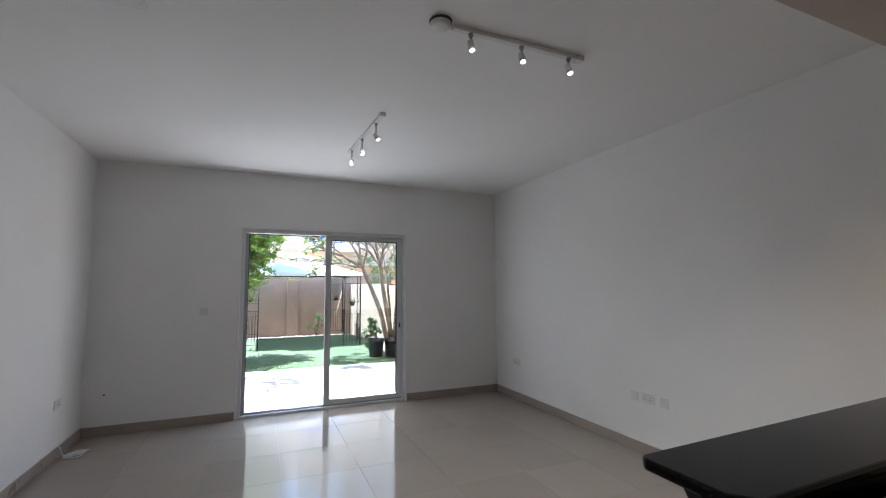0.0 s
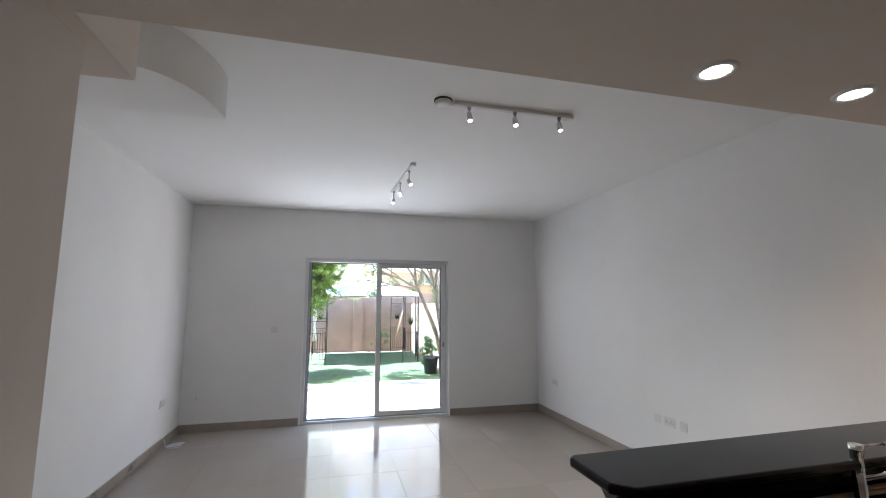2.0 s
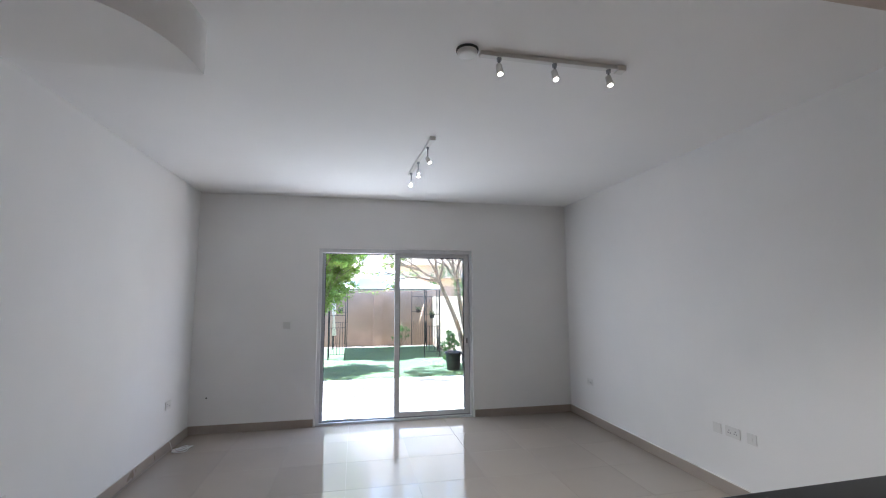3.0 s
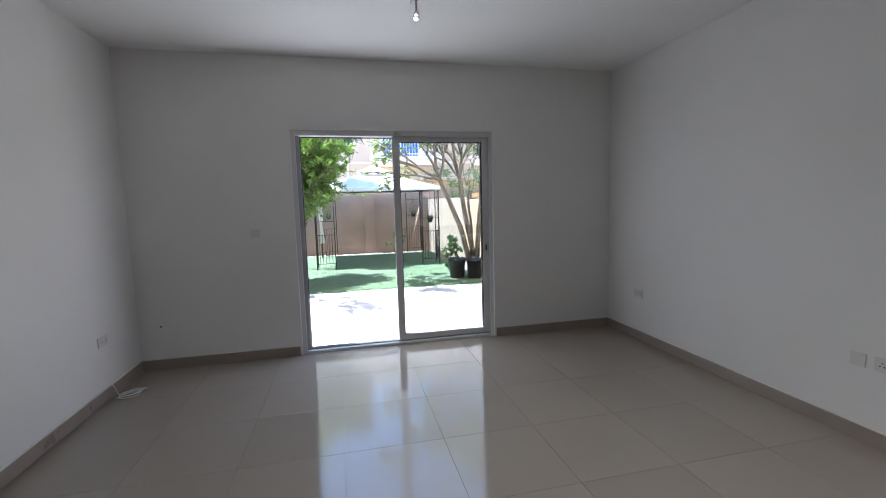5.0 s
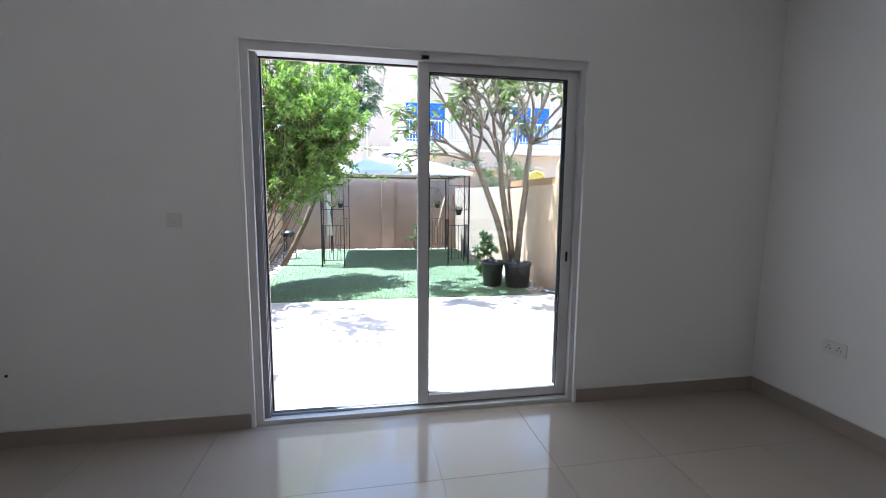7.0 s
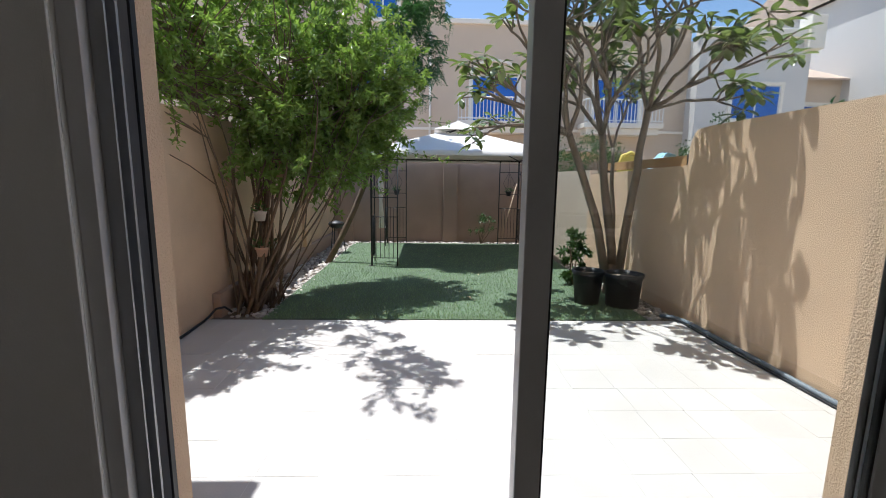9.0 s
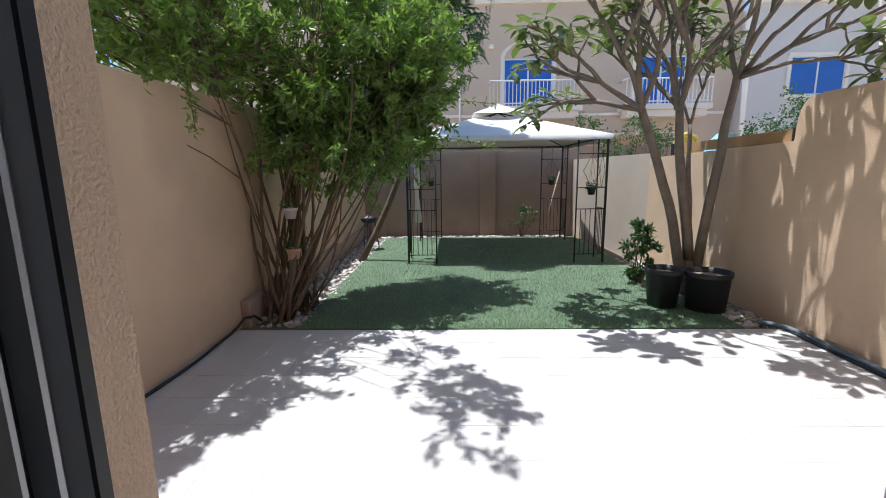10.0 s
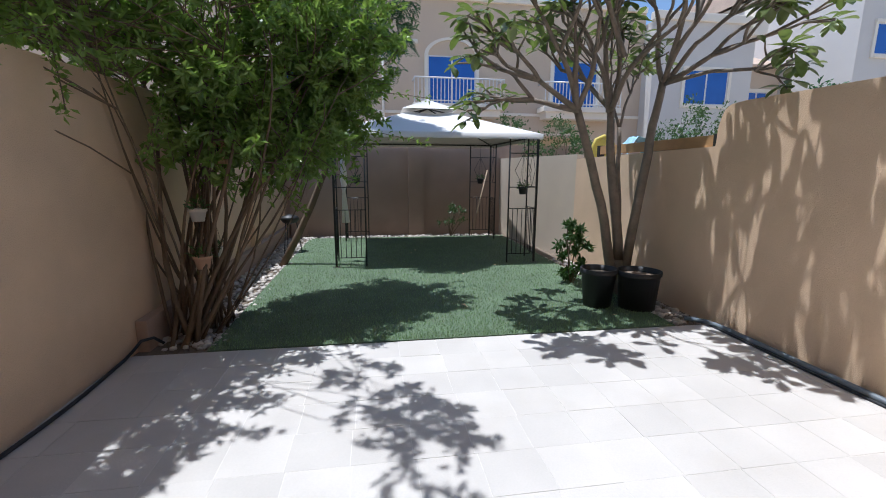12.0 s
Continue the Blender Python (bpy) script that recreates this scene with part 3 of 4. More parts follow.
tap = thing("kitchen_tap", (2.43, 0.262, CZ), "tall chrome mixer tap behind the sink", "tap")
part("body", Geo().tube([(2.43, 0.262, CZ), (2.43, 0.262, CZ + 0.006), (2.43, 0.262, CZ + 0.007), (2.43, 0.262, CZ + 0.20), (2.43, 0.262, CZ + 0.203), (2.43, 0.262, CZ + 0.235)], [0.03, 0.03, 0.023, 0.022, 0.025, 0.025], 20), CHROME, tap)
part("spout", Geo().tube([(2.44, 0.255, CZ + 0.10), (2.60, 0.16, CZ + 0.155), (2.655, 0.12, CZ + 0.17)], 0.012, 12).tube([(2.65, 0.124, CZ + 0.168), (2.65, 0.124, CZ + 0.145)], 0.011, 12), CHROME, tap)
part("lever", Geo().tube([(2.435, 0.26, CZ + 0.225), (2.56, 0.24, CZ + 0.232)], [0.006, 0.005], 8).tube([(2.555, 0.241, CZ + 0.232), (2.568, 0.238, CZ + 0.233)], 0.008, 8), CHROME, tap)

mop = thing("mop", (2.0, 0.25, CZ), "long pale wooden mop pole lying on the counter", "mop")
part("pole", Geo().tube([(1.14, 0.232, CZ + 0.014), (2.3, 0.302, CZ + 0.014), (3.45, 0.304, CZ + 0.02)], 0.013, 10), WOOD_POLE, mop)
part("socket", Geo().tube([(1.15, 0.233, CZ + 0.018), (1.13, 0.2315, CZ + 0.018), (1.125, 0.231, CZ + 0.018)], [0.018, 0.018, 0.012], 12), PLASTIC, mop)
part("tip", Geo().tube([(1.13, 0.231, CZ + 0.014), (1.04, 0.22, CZ + 0.010)], [0.011, 0.006], 10), PLASTIC, mop, "white plastic tip")
clamp = thing("mop_clamp", (1.68, 0.1, CZ), "grey-beige plastic mop head clamp, folded, on the counter", "mop clamp")
part("frame", Geo().tube([(1.57, 0.215, CZ + 0.008), (1.575, 0.16, CZ + 0.008), (1.63, 0.125, CZ + 0.008), (1.73, 0.13, CZ + 0.008)], 0.0055, 8)
     .tube([(1.57, 0.215, CZ + 0.016), (1.65, 0.165, CZ + 0.03), (1.735, 0.132, CZ + 0.014)], 0.0055, 8).tube([(1.59, 0.20, CZ + 0.022), (1.66, 0.185, CZ + 0.028), (1.72, 0.15, CZ + 0.02)], 0.005, 8), PLASTIC_GREY, clamp)
part("plate", Geo().box((1.58, 0.185, CZ + 0.02), (1.68, 0.225, CZ + 0.03), bevel=0.003), PLASTIC_GREY, clamp)
part("hinge", Geo().tube([(1.70, 0.165, CZ + 0.004), (1.70, 0.165, CZ + 0.04)], 0.014, 12), PLASTIC_GREY, clamp)
part("bolt", Geo().tube([(1.72, 0.133, CZ + 0.008), (1.74, 0.129, CZ + 0.012)], 0.010, 10), PLASTIC_DARK, clamp, "dark bolt end")
mop2 = thing("broom_pole", (2.9, 0.29, CZ), "thin pale pole lying behind the tap", "pole")
part("pole", Geo().tube([(2.5, 0.285, CZ + 0.045), (3.5, 0.29, CZ + 0.045)], 0.009, 8), WOOD_POLE, mop2)

sheet[0] = GARDEN

# ---- garden: ground and walls ----
WL, WR, YE = -1.84, 3.72, 16.4
YP = 9.46                                                # patio ends, turf begins
ground = Geo()
ground.add([(-400, -400, -0.4), (400, -400, -0.4), (400, 400, -0.4), (-400, 400, -0.4)], [(0, 1, 2, 3)])
solid("ground", ground, SAND, "sandy ground around the houses", kind="structure")
patio = solid("pavement", Geo().box((WL, 5.60, -0.35), (WR, YP, GZ - 0.0018)), PATIO_GROUT, "pale tiled patio", kind="structure")
solid("soil_bed", Geo().box((WL, YP, -0.35), (WR, YE, GZ - 0.03)), SOIL, "dark soil bed round the turf", kind="structure")


def profile_wall(name, x0, x1, outline, material, label):
    """A wall along y with a top line given as (y, z)."""
    g, n = Geo(), len(outline)
    pts = [(x, y, -0.3) for x in (x0, x1) for y, _ in outline] + [(x, y, z) for x in (x0, x1) for y, z in outline]
    for i in range(n - 1):
        a, b, c, d = i, i + 1, n + i, n + i + 1
        g.f += [(a, 2 * n + a, 2 * n + b, b), (c, d, 2 * n + d, 2 * n + c), (2 * n + a, 2 * n + c, 2 * n + d, 2 * n + b)]
    g.f += [(0, n, 3 * n, 2 * n), (n - 1, 3 * n - 1, 4 * n - 1, 2 * n - 1)]
    g.v, g.smooth = pts, [False] * len(g.f)
    return solid(name, g, material, label, kind="structure")


arc = [(9.56 + 0.17 * math.sin(a), 1.80 + 0.36 * math.cos(a) ** 0.8) for a in (math.pi / 2 * k / 8 for k in range(9))]
profile_wall("garden_wall_east", WR, WR + 0.2, [(5.6, 2.13), (9.40, 2.17)] + arc + [(9.735, 1.76), (12.95, 1.70)], STUCCO, "beige stucco garden wall with a curved step down")
arc2 = [(10.60 + 0.2 * math.sin(a), 1.75 + 0.47 * math.cos(a) ** 0.8) for a in (math.pi / 2 * k / 8 for k in range(9))]
profile_wall("garden_wall_west", WL - 0.2, WL, [(5.6, 2.17), (10.5, 2.25)] + arc2 + [(10.81, 1.72), (YE + 0.2, 1.7)], STUCCO, "beige stucco garden wall stepping down behind a shrub")
solid("garden_wall_north", Geo().box((WL, YE, -0.3), (3.36, YE + 0.2, 2.02)), STUCCO_BACK_SHADED, "grey-beige stucco back garden wall, darkened for the gazebo's shade", kind="structure")
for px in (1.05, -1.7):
    solid("wall_pier", Geo().box((px, YE - 0.09, -0.3), (px + 0.38, YE, 2.03), bevel=0.006), STUCCO_BACK_SHADED, "shallow stucco pier on the back wall", kind="structure")
for py in (11.2, 13.4):
    solid("wall_pier_west", Geo().box((WL, py, -0.3), (WL + 0.08, py + 0.35, 1.68), bevel=0.006), STUCCO, "shallow stucco pier on the garden wall", kind="structure")
slant = [(3.72, 12.95), (3.90, 13.05), (3.50, 16.62), (3.32, 16.55)]
solid("garden_wall_slanted", Geo().slab(slant, -0.3, 1.78), STUCCO_PALE, "pale stucco garden wall end in full sun", kind="structure")
solid("garden_wall_far", Geo().box((-6, 19.0, -0.4), (16, 19.2, 2.25)), STUCCO_BACK_SHADED, "low grey-beige wall of the neighbours' garden", kind="structure")
solid("ledge", Geo().box((WL + 0.0, 9.62, -0.2), (WL + 0.1, YE, 0.18), bevel=0.01), STUCCO_BACK_SHADED, "low stucco plinth along the wall", kind="structure")

# patio furniture of pipes and hoses
hose = thing("garden_hose", (WL + 0.05, 8, GZ), "black garden hose lying along the wall foot", "hose")
part("hose", Geo().tube([(WL + 0.045 + 0.02 * math.sin(y * 3.1), y, GZ + 0.016) for y in np.linspace(6.0, 9.35, 30)] + [(WL + 0.05, 9.45, GZ + 0.05), (WL + 0.07, 9.55, GZ + 0.10), (WL + 0.14, 9.62, GZ + 0.10), (WL + 0.2, 9.66, GZ + 0.03)], 0.014, 8), HOSE, hose)
pipe = thing("drain_pipe", (WR - 0.05, 8, GZ), "grey plastic pipe along the wall foot", "pipe")
part("pipe", Geo().tube([(WR - 0.05, 5.95, GZ + 0.026), (WR - 0.05, 9.30, GZ + 0.026), (WR - 0.10, 9.46, GZ + 0.03), (WR - 0.22, 9.62, GZ + 0.02)], 0.025, 10), PIPE, pipe)
part("cable", Geo().tube([(WR - 0.095 + 0.012 * math.sin(2 * y), y, GZ + 0.01) for y in np.linspace(5.95, 9.4, 20)], 0.009, 6), HOSE, pipe)

# artificial turf: a sheet and its blades
TX0, TX1, TY1 = -1.22, 3.28, 15.9
turf = solid("lawn", Geo().box((TX0, YP + 0.01, GZ - 0.02), (TX1, TY1, GZ + 0.008)), TURF_BED, "green artificial turf lawn", kind="structure")
blades = Geo()
rng = np.random.default_rng(3)
for k in range(42000):
    u = rng.random()
    y = YP + 0.015 + (TY1 - YP - 0.03) * u ** 1.5
    x = TX0 + 0.01 + (TX1 - TX0 - 0.02) * rng.random()
    a, h, lean = rng.random() * 6.283, 0.022 + 0.014 * rng.random(), 0.02 * rng.random()
    wx, wy = 0.0028 * math.cos(a), 0.0028 * math.sin(a)
    z = GZ + 0.007
    blades.v += [(x - wx, y - wy, z), (x + wx, y + wy, z), (x + lean * math.sin(a), y - lean * math.cos(a), z + h)]
    blades.f.append((3 * k, 3 * k + 1, 3 * k + 2))
blades.smooth = [False] * len(blades.f)
tagged(part("turf_blades", blades, TURF, turf), kind="stuff")

# pebbles along the turf
peb = Geo()
ico = [(0, 0, 1), (0.894, 0, 0.447), (0.276, 0.851, 0.447), (-0.724, 0.526, 0.447), (-0.724, -0.526, 0.447), (0.276, -0.851, 0.447), (0.724, 0.526, -0.447), (-0.276, 0.851, -0.447), (-0.894, 0, -0.447), (-0.276, -0.851, -0.447), (0.724, -0.526, -0.447), (0, 0, -1)]
icof = [(0, 1, 2), (0, 2, 3), (0, 3, 4), (0, 4, 5), (0, 5, 1), (1, 6, 2), (2, 7, 3), (3, 8, 4), (4, 9, 5), (5, 10, 1), (2, 6, 7), (3, 7, 8), (4, 8, 9), (5, 9, 10), (1, 10, 6), (11, 7, 6), (11, 8, 7), (11, 9, 8), (11, 10, 9), (11, 6, 10)]


def pebbles(count, x0, x1, y0, y1):
    for _ in range(count):
        r, m = rnd(0.018, 0.045), Matrix.Rotation(rnd(0, 6), 3, "Z")
        c = Vector((rnd(x0, x1), rnd(y0, y1), GZ - 0.03 + r * 0.4))
        s = Vector((r * rnd(0.8, 1.4), r, r * rnd(0.5, 0.8)))
        peb.add([c + m @ Vector((p[0] * s.x, p[1] * s.y, p[2] * s.z)) for p in ico], icof, True)


pebbles(900, WL + 0.12, TX0 + 0.08, 9.6, 16.2)
pebbles(350, TX0, 3.1, 15.86, 16.3)
pebbles(420, TX1 - 0.05, WR - 0.05, 9.55, 13.0)
pebbles(130, TX1 - 0.1, 3.3, 13.0, 15.8)
solid("pebbles", peb, PEBBLE, "loose pale pebbles along the turf edges", "pebbles", "stuff")

# ---- gazebo ----
GX0, GX1, GY0, GY1, GE = -0.38, 2.94, 12.75, 15.85, 2.06
gz = thing("gazebo", (1.33, 14.3, GZ), "black steel gazebo with a cream canvas roof", "gazebo")


def rod(g, a, b, r=0.009, sides=6):
    return g.tube([a, b], r, sides)


def trellis(x, y, dx, dy):
    """One corner panel from the post at x, y along dx or dy: posts, rails, bars and a wire ornament."""
    z0 = GZ
    e = (x + dx, y + dy)
    p = part("trellis", rod(Geo(), (*e, z0), (*e, GE), 0.013), BLACK_METAL, gz)
    at = lambda s, z: (x + dx * s, y + dy * s, z)
    for z in (0.08, 0.86, 1.22, 1.78):
        part("rail", rod(Geo(), at(0, z), at(1, z), 0.008), BLACK_METAL, p)
    for k in range(1, 6):
        part("bar", rod(Geo(), at(k / 6, 0.08), at(k / 6, 0.86), 0.006), BLACK_METAL, p)
    g = Geo()
    for a, b in (((0.5, 1.78), (0.2, 1.5)), ((0.2, 1.5), (0.5, 1.22)), ((0.5, 1.22), (0.8, 1.5)), ((0.8, 1.5), (0.5, 1.78)), ((0.5, 1.78), (0.5, 2.03))):
        rod(g, at(*a), at(*b), 0.004)
    part("ornament", g, BLACK_METAL, p)


for x, sx in ((GX0, 1), (GX1, -1)):
    for y, sy in ((GY0, 1), (GY1, -1)):
        part("post", Geo().box((x - 0.017, y - 0.017, GZ), (x + 0.017, y + 0.017, GE), bevel=0.003), BLACK_METAL, gz)
        part("foot", Geo().box((x - 0.06, y - 0.06, GZ + 0.001), (x + 0.06, y + 0.06, GZ + 0.012), bevel=0.002), BLACK_METAL, gz)
        trellis(x, y, sx * 0.48, 0)
        trellis(x, y, 0, sy * 0.48)
beam = Geo()
for a, b in (((GX0, GY0), (GX1, GY0)), ((GX1, GY0), (GX1, GY1)), ((GX1, GY1), (GX0, GY1)), ((GX0, GY1), (GX0, GY0))):
    beam.tube([(*a, GE), (*b, GE)], 0.016, 6)
part("eave_frame", beam, BLACK_METAL, gz)
gcx, gcy, peak = (GX0 + GX1) / 2, (GY0 + GY1) / 2, 2.70
for x in (GX0, GX1):
    for y in (GY0, GY1):
        part("rafter", rod(Geo(), (x, y, GE), (gcx, gcy, peak - 0.05), 0.012), BLACK_METAL, gz)


def canopy(half_x, half_y, z0, z1, open_top, n=14, valance=0.0):
    """A four-sided cloth roof that sags between its ridges."""
    g = Geo()
    for s in range(4):
        rows = []
        for i in range(n + 1):
            u = open_top + (1 - open_top) * i / n
            row = []
            for j in range(n + 1):
                w = -1 + 2 * j / n
                p = Vector((w * u * half_x, -u * half_y, 0)) if s % 2 == 0 else Vector((u * half_x, w * u * half_y, 0))
                if s >= 2:
                    p = Vector((-p.x, -p.y, 0))
                sag = 0.07 * (1 - w * w) * math.sin(math.pi * min(u, 1)) * 0.9
                row.append((gcx + p.x, gcy + p.y, z1 + (z0 - z1) * u ** 0.92 - sag))
            rows.append(row)
        if valance:
            last = rows[-1]
            rows.append([(x, y, z - valance * (1 + 0.05 * math.sin(9 * j))) for j, (x, y, z) in enumerate(last)])
        m = len(rows)
        g.add([p for r in rows for p in r], [(i * (n + 1) + j, i * (n + 1) + j + 1, (i + 1) * (n + 1) + j + 1, (i + 1) * (n + 1) + j) for i in range(m - 1) for j in range(n)], True)
    return g


part("canopy", canopy((GX1 - GX0) / 2 + 0.06, (GY1 - GY0) / 2 + 0.06, GE + 0.03, peak, 0.2, valance=0.085), CANVAS, gz, "cream canvas roof with a hanging edge")
part("vent_canopy", canopy(0.5, 0.46, peak - 0.10, peak + 0.13, 0.0, 8), CANVAS, gz, "small raised vent roof")

part("tied_curtain", Geo().tube([(GX0 + 0.12, GY0 + 0.5, 1.75), (GX0 + 0.13, GY0 + 0.5, 1.3), (GX0 + 0.12, GY0 + 0.5, 1.15), (GX0 + 0.14, GY0 + 0.5, 0.6)], [0.04, 0.06, 0.03, 0.07], 10), CANVAS, gz, "white net curtain tied to the post")

# ---- pots ----


def pot(name, center, r_top, r_base, high, material, label, fill=SOIL, group=""):
    ob = thing(name, center, label, "plant pot", group)
    part("shell", Geo().lathe(center, [(0.0, 0.002), (r_base, 0.0), (r_base * 0.98 + (r_top - r_base) * 0.85, high * 0.86), (r_top, high * 0.87), (r_top * 1.03, high * 0.9), (r_top * 1.03, high), (r_top * 0.94, high), (r_top * 0.9, high * 0.85)], 28), material, ob)
    part("soil", Geo().lathe(center, [(0.0, high * 0.87), (r_top * 0.5, high * 0.875), (r_top * 0.92, high * 0.86)], 20), fill, ob)
    return ob


pot("flower_pot", (2.81, 10.24, GZ), 0.205, 0.155, 0.46, POT_BLACK, "large black plastic plant pot on the turf edge", group="black pots")
pot("flower_pot", (3.23, 10.10, GZ), 0.24, 0.20, 0.45, POT_BLACK, "wide black plastic tub under the frangipani", group="black pots")


def sprigs(center, n, spread, size, rise=1.0):
    g = Geo()
    for _ in range(n):
        d = rnd_dir()
        d.z = abs(d.z) * rise
        p = Vector(center) + Vector((d.x * spread, d.y * spread, d.z * spread)) * rnd(0.2, 1)
        g.leaf(p, (d + rnd_dir() * 0.5).normalized(), rnd_dir(), size * rnd(0.7, 1.2), size * 0.5)
    return g


def hung_pot(center, material, label, chain=0.0, leaves=LEAF_HEDGE, r=0.075):
    ob = thing("hanging_pot", center, label, "hanging pot", "hanging pots")
    part("shell", Geo().lathe(center, [(0.0, 0.0), (r * 0.7, 0.0), (r * 0.95, 0.09), (r * 1.08, 0.092), (r * 1.08, 0.12), (r * 0.92, 0.118), (r * 0.88, 0.10), (0.0, 0.10)], 16), material, ob)
    tagged(part("plant", sprigs((center[0], center[1], center[2] + 0.11), 60, 0.11, 0.05), leaves, ob), kind="stuff")
    if chain:
        top = (center[0], center[1], center[2] + chain)
        g = Geo()
        for a in range(3):
            g.tube([(center[0] + r * math.cos(2.1 * a), center[1] + r * math.sin(2.1 * a), center[2] + 0.11), top], 0.002, 4)
        part("chain", g, BLACK_METAL, ob)
    return ob


hung_pot((-1.30, 9.80, 0.60), TERRACOTTA, "small terracotta pot with a succulent, hung on the shrub stems", 0.42)
hung_pot((-1.70, 11.35, 0.42), POT_WHITE, "small pale pot hung on the garden wall", 0.5)
hung_pot((-1.36, 9.95, 1.02), POT_WHITE, "small pale pot among the shrub stems", 0.45)
hung_pot((2.70, GY0, 1.10), POT_BLACK, "small dark pot hanging in the gazebo trellis", 0.66)
hung_pot((2.70, GY1, 1.18), POT_BLACK, "small dark pot hanging in the gazebo trellis", 0.58)
hung_pot((-0.14, GY1, 1.18), POT_BLACK, "small dark pot hanging in the gazebo trellis", 0.58)

# ---- trees ----


def bend(a, b, sway, n=6):
    a, b = Vector(a), Vector(b)
    off = Vector((rnd(-1, 1), rnd(-1, 1), rnd(-0.4, 0.4))) * sway * (b - a).length
    off2 = Vector((rnd(-1, 1), rnd(-1, 1), rnd(-0.4, 0.4))) * sway * 0.5 * (b - a).length
    return [a.lerp(b, t) + off * math.sin(math.pi * t) + off2 * math.sin(2 * math.pi * t) for t in (k / n for k in range(n + 1))]


def inside(blobs):
    """A point in one of the crown's clumps, denser towards the outside."""
    c, r = random.choices([b[:2] for b in blobs], [b[2] for b in blobs])[0]
    return Vector(c) + Vector([a * b for a, b in zip(rnd_dir() * rnd(0.15, 1.25) ** 0.6, r)])


random.seed(11)
shrub = thing("tree", (-1.48, 9.95, GZ), "large many-stemmed green shrub leaning over the garden wall", "tree")
BLOBS = [((-1.5, 10.3, 3.2), (1.1, 0.9, 1.0), 5), ((-2.2, 9.3, 2.95), (0.95, 1.3, 0.8), 6), ((-0.65, 10.7, 2.75), (0.8, 0.9, 0.9), 5), ((-1.0, 11.0, 4.1), (0.8, 0.6, 0.6), 2.5),
         ((-0.8, 10.5, 1.95), (0.65, 0.7, 0.45), 2.4), ((-0.2, 11.2, 2.35), (0.6, 0.7, 0.5), 2.2), ((-2.35, 8.0, 2.85), (0.75, 1.1, 0.6), 4), ((-2.5, 8.6, 3.6), (0.9, 1.2, 0.6), 3), ((-1.2, 10.0, 2.2), (0.4, 0.5, 0.5), 1.0),
         ((-0.1, 11.0, 2.95), (0.6, 0.7, 0.8), 3.2), ((-0.85, 9.1, 4.2), (0.4, 0.7, 0.45), 0.5), ((-0.5, 8.35, 4.2), (0.36, 0.6, 0.4), 0.42), ((-1.85, 8.7, 3.85), (0.55, 0.75, 0.5), 0.9), ((-1.0, 10.2, 1.85), (0.85, 0.6, 0.5), 2.2), ((-0.35, 11.2, 2.1), (0.6, 0.6, 0.45), 1.5)]
twigs, leaves = Geo(), Geo()
forks = []
for k in range(46):
    foot = (-1.5 + rnd(-0.2, 0.25), 9.98 + rnd(-0.32, 0.4), GZ - 0.04)
    fan = (k % 12) / 11
    tip = Vector((-2.15 + 1.95 * fan + rnd(-0.2, 0.2), 10.1 + 0.9 * fan + rnd(-1.0, 0.6), rnd(1.7, 3.0)))
    line = bend(foot, tip, 0.06, 8)
    r = rnd(0.009, 0.026)
    part("stem", Geo().tube(line, [r * (1 - 0.6 * i / 8) for i in range(9)], 7), BARK, shrub)
    forks += line[4:]
for k in range(1450):
    tip = inside(BLOBS)
    near = min(random.sample(forks, 22), key=lambda p: (p - tip).length)
    way = ((tip - near).normalized() + Vector((0, 0, 0.3)) + rnd_dir() * 0.7).normalized()
    span = rnd(0.22, 0.42)
    if k % 4 == 0:
        line = bend(near, tip, 0.08, 4)
        twigs.tube(line, [0.007, 0.006, 0.005, 0.004, 0.003], 4, False)
    shoot = bend(tip - way * span * 0.5, tip + way * span * 0.5 - Vector((0, 0, 0.05)), 0.08, 4)
    twigs.tube(shoot, 0.0028, 3, False)
    for j in range(36):
        u = j / 35 * 3.999
        p = shoot[int(u)].lerp(shoot[int(u) + 1], u % 1) + rnd_dir() * rnd(0.0, 0.06)
        d = (way * 0.6 + rnd_dir() * 1.1).normalized()
        n = (rnd_dir() + Vector((0.0, -0.25, 0.75))).normalized()
        leaves.leaf(p, d, n, rnd(0.07, 0.125), rnd(0.028, 0.05), 0.25)
# a drooping spray that hangs over the gazebo's edge
for start, stop in (((-0.3, 11.3, 2.15), (0.95, 11.7, 1.86)), ((-0.2, 11.2, 2.5), (0.95, 11.5, 2.42)), ((-0.5, 10.6, 1.9), (0.25, 10.9, 1.75)), ((-1.7, 8.9, 2.5), (-1.62, 8.75, 1.85)), ((-0.6, 11.0, 1.6), (0.05, 11.4, 1.35)), ((-1.1, 9.9, 2.0), (-0.7, 9.6, 1.45)), ((-0.8, 10.2, 1.9), (-0.15, 10.3, 1.5)), ((-1.4, 9.6, 2.1), (-1.45, 9.3, 1.6)), ((-0.9, 10.4, 1.5), (-0.5, 10.5, 1.05))):
    line = bend(start, stop, 0.06, 10)
    twigs.tube(line, 0.004, 4, False)
    for p in line[1:]:
        for _ in range(7):
            leaves.leaf(p + rnd_dir() * 0.03, (rnd_dir() + Vector((0.2, 0, -0.2))).normalized(), (rnd_dir() + Vector((0, 0, 1))).normalized(), rnd(0.06, 0.085), rnd(0.025, 0.034))
tagged(part("twig_mass", twigs, BARK, shrub), kind="stuff")
tagged(part("crown", leaves, LEAF_SHRUB, shrub, "dense small glossy green leaves"), kind="stuff")

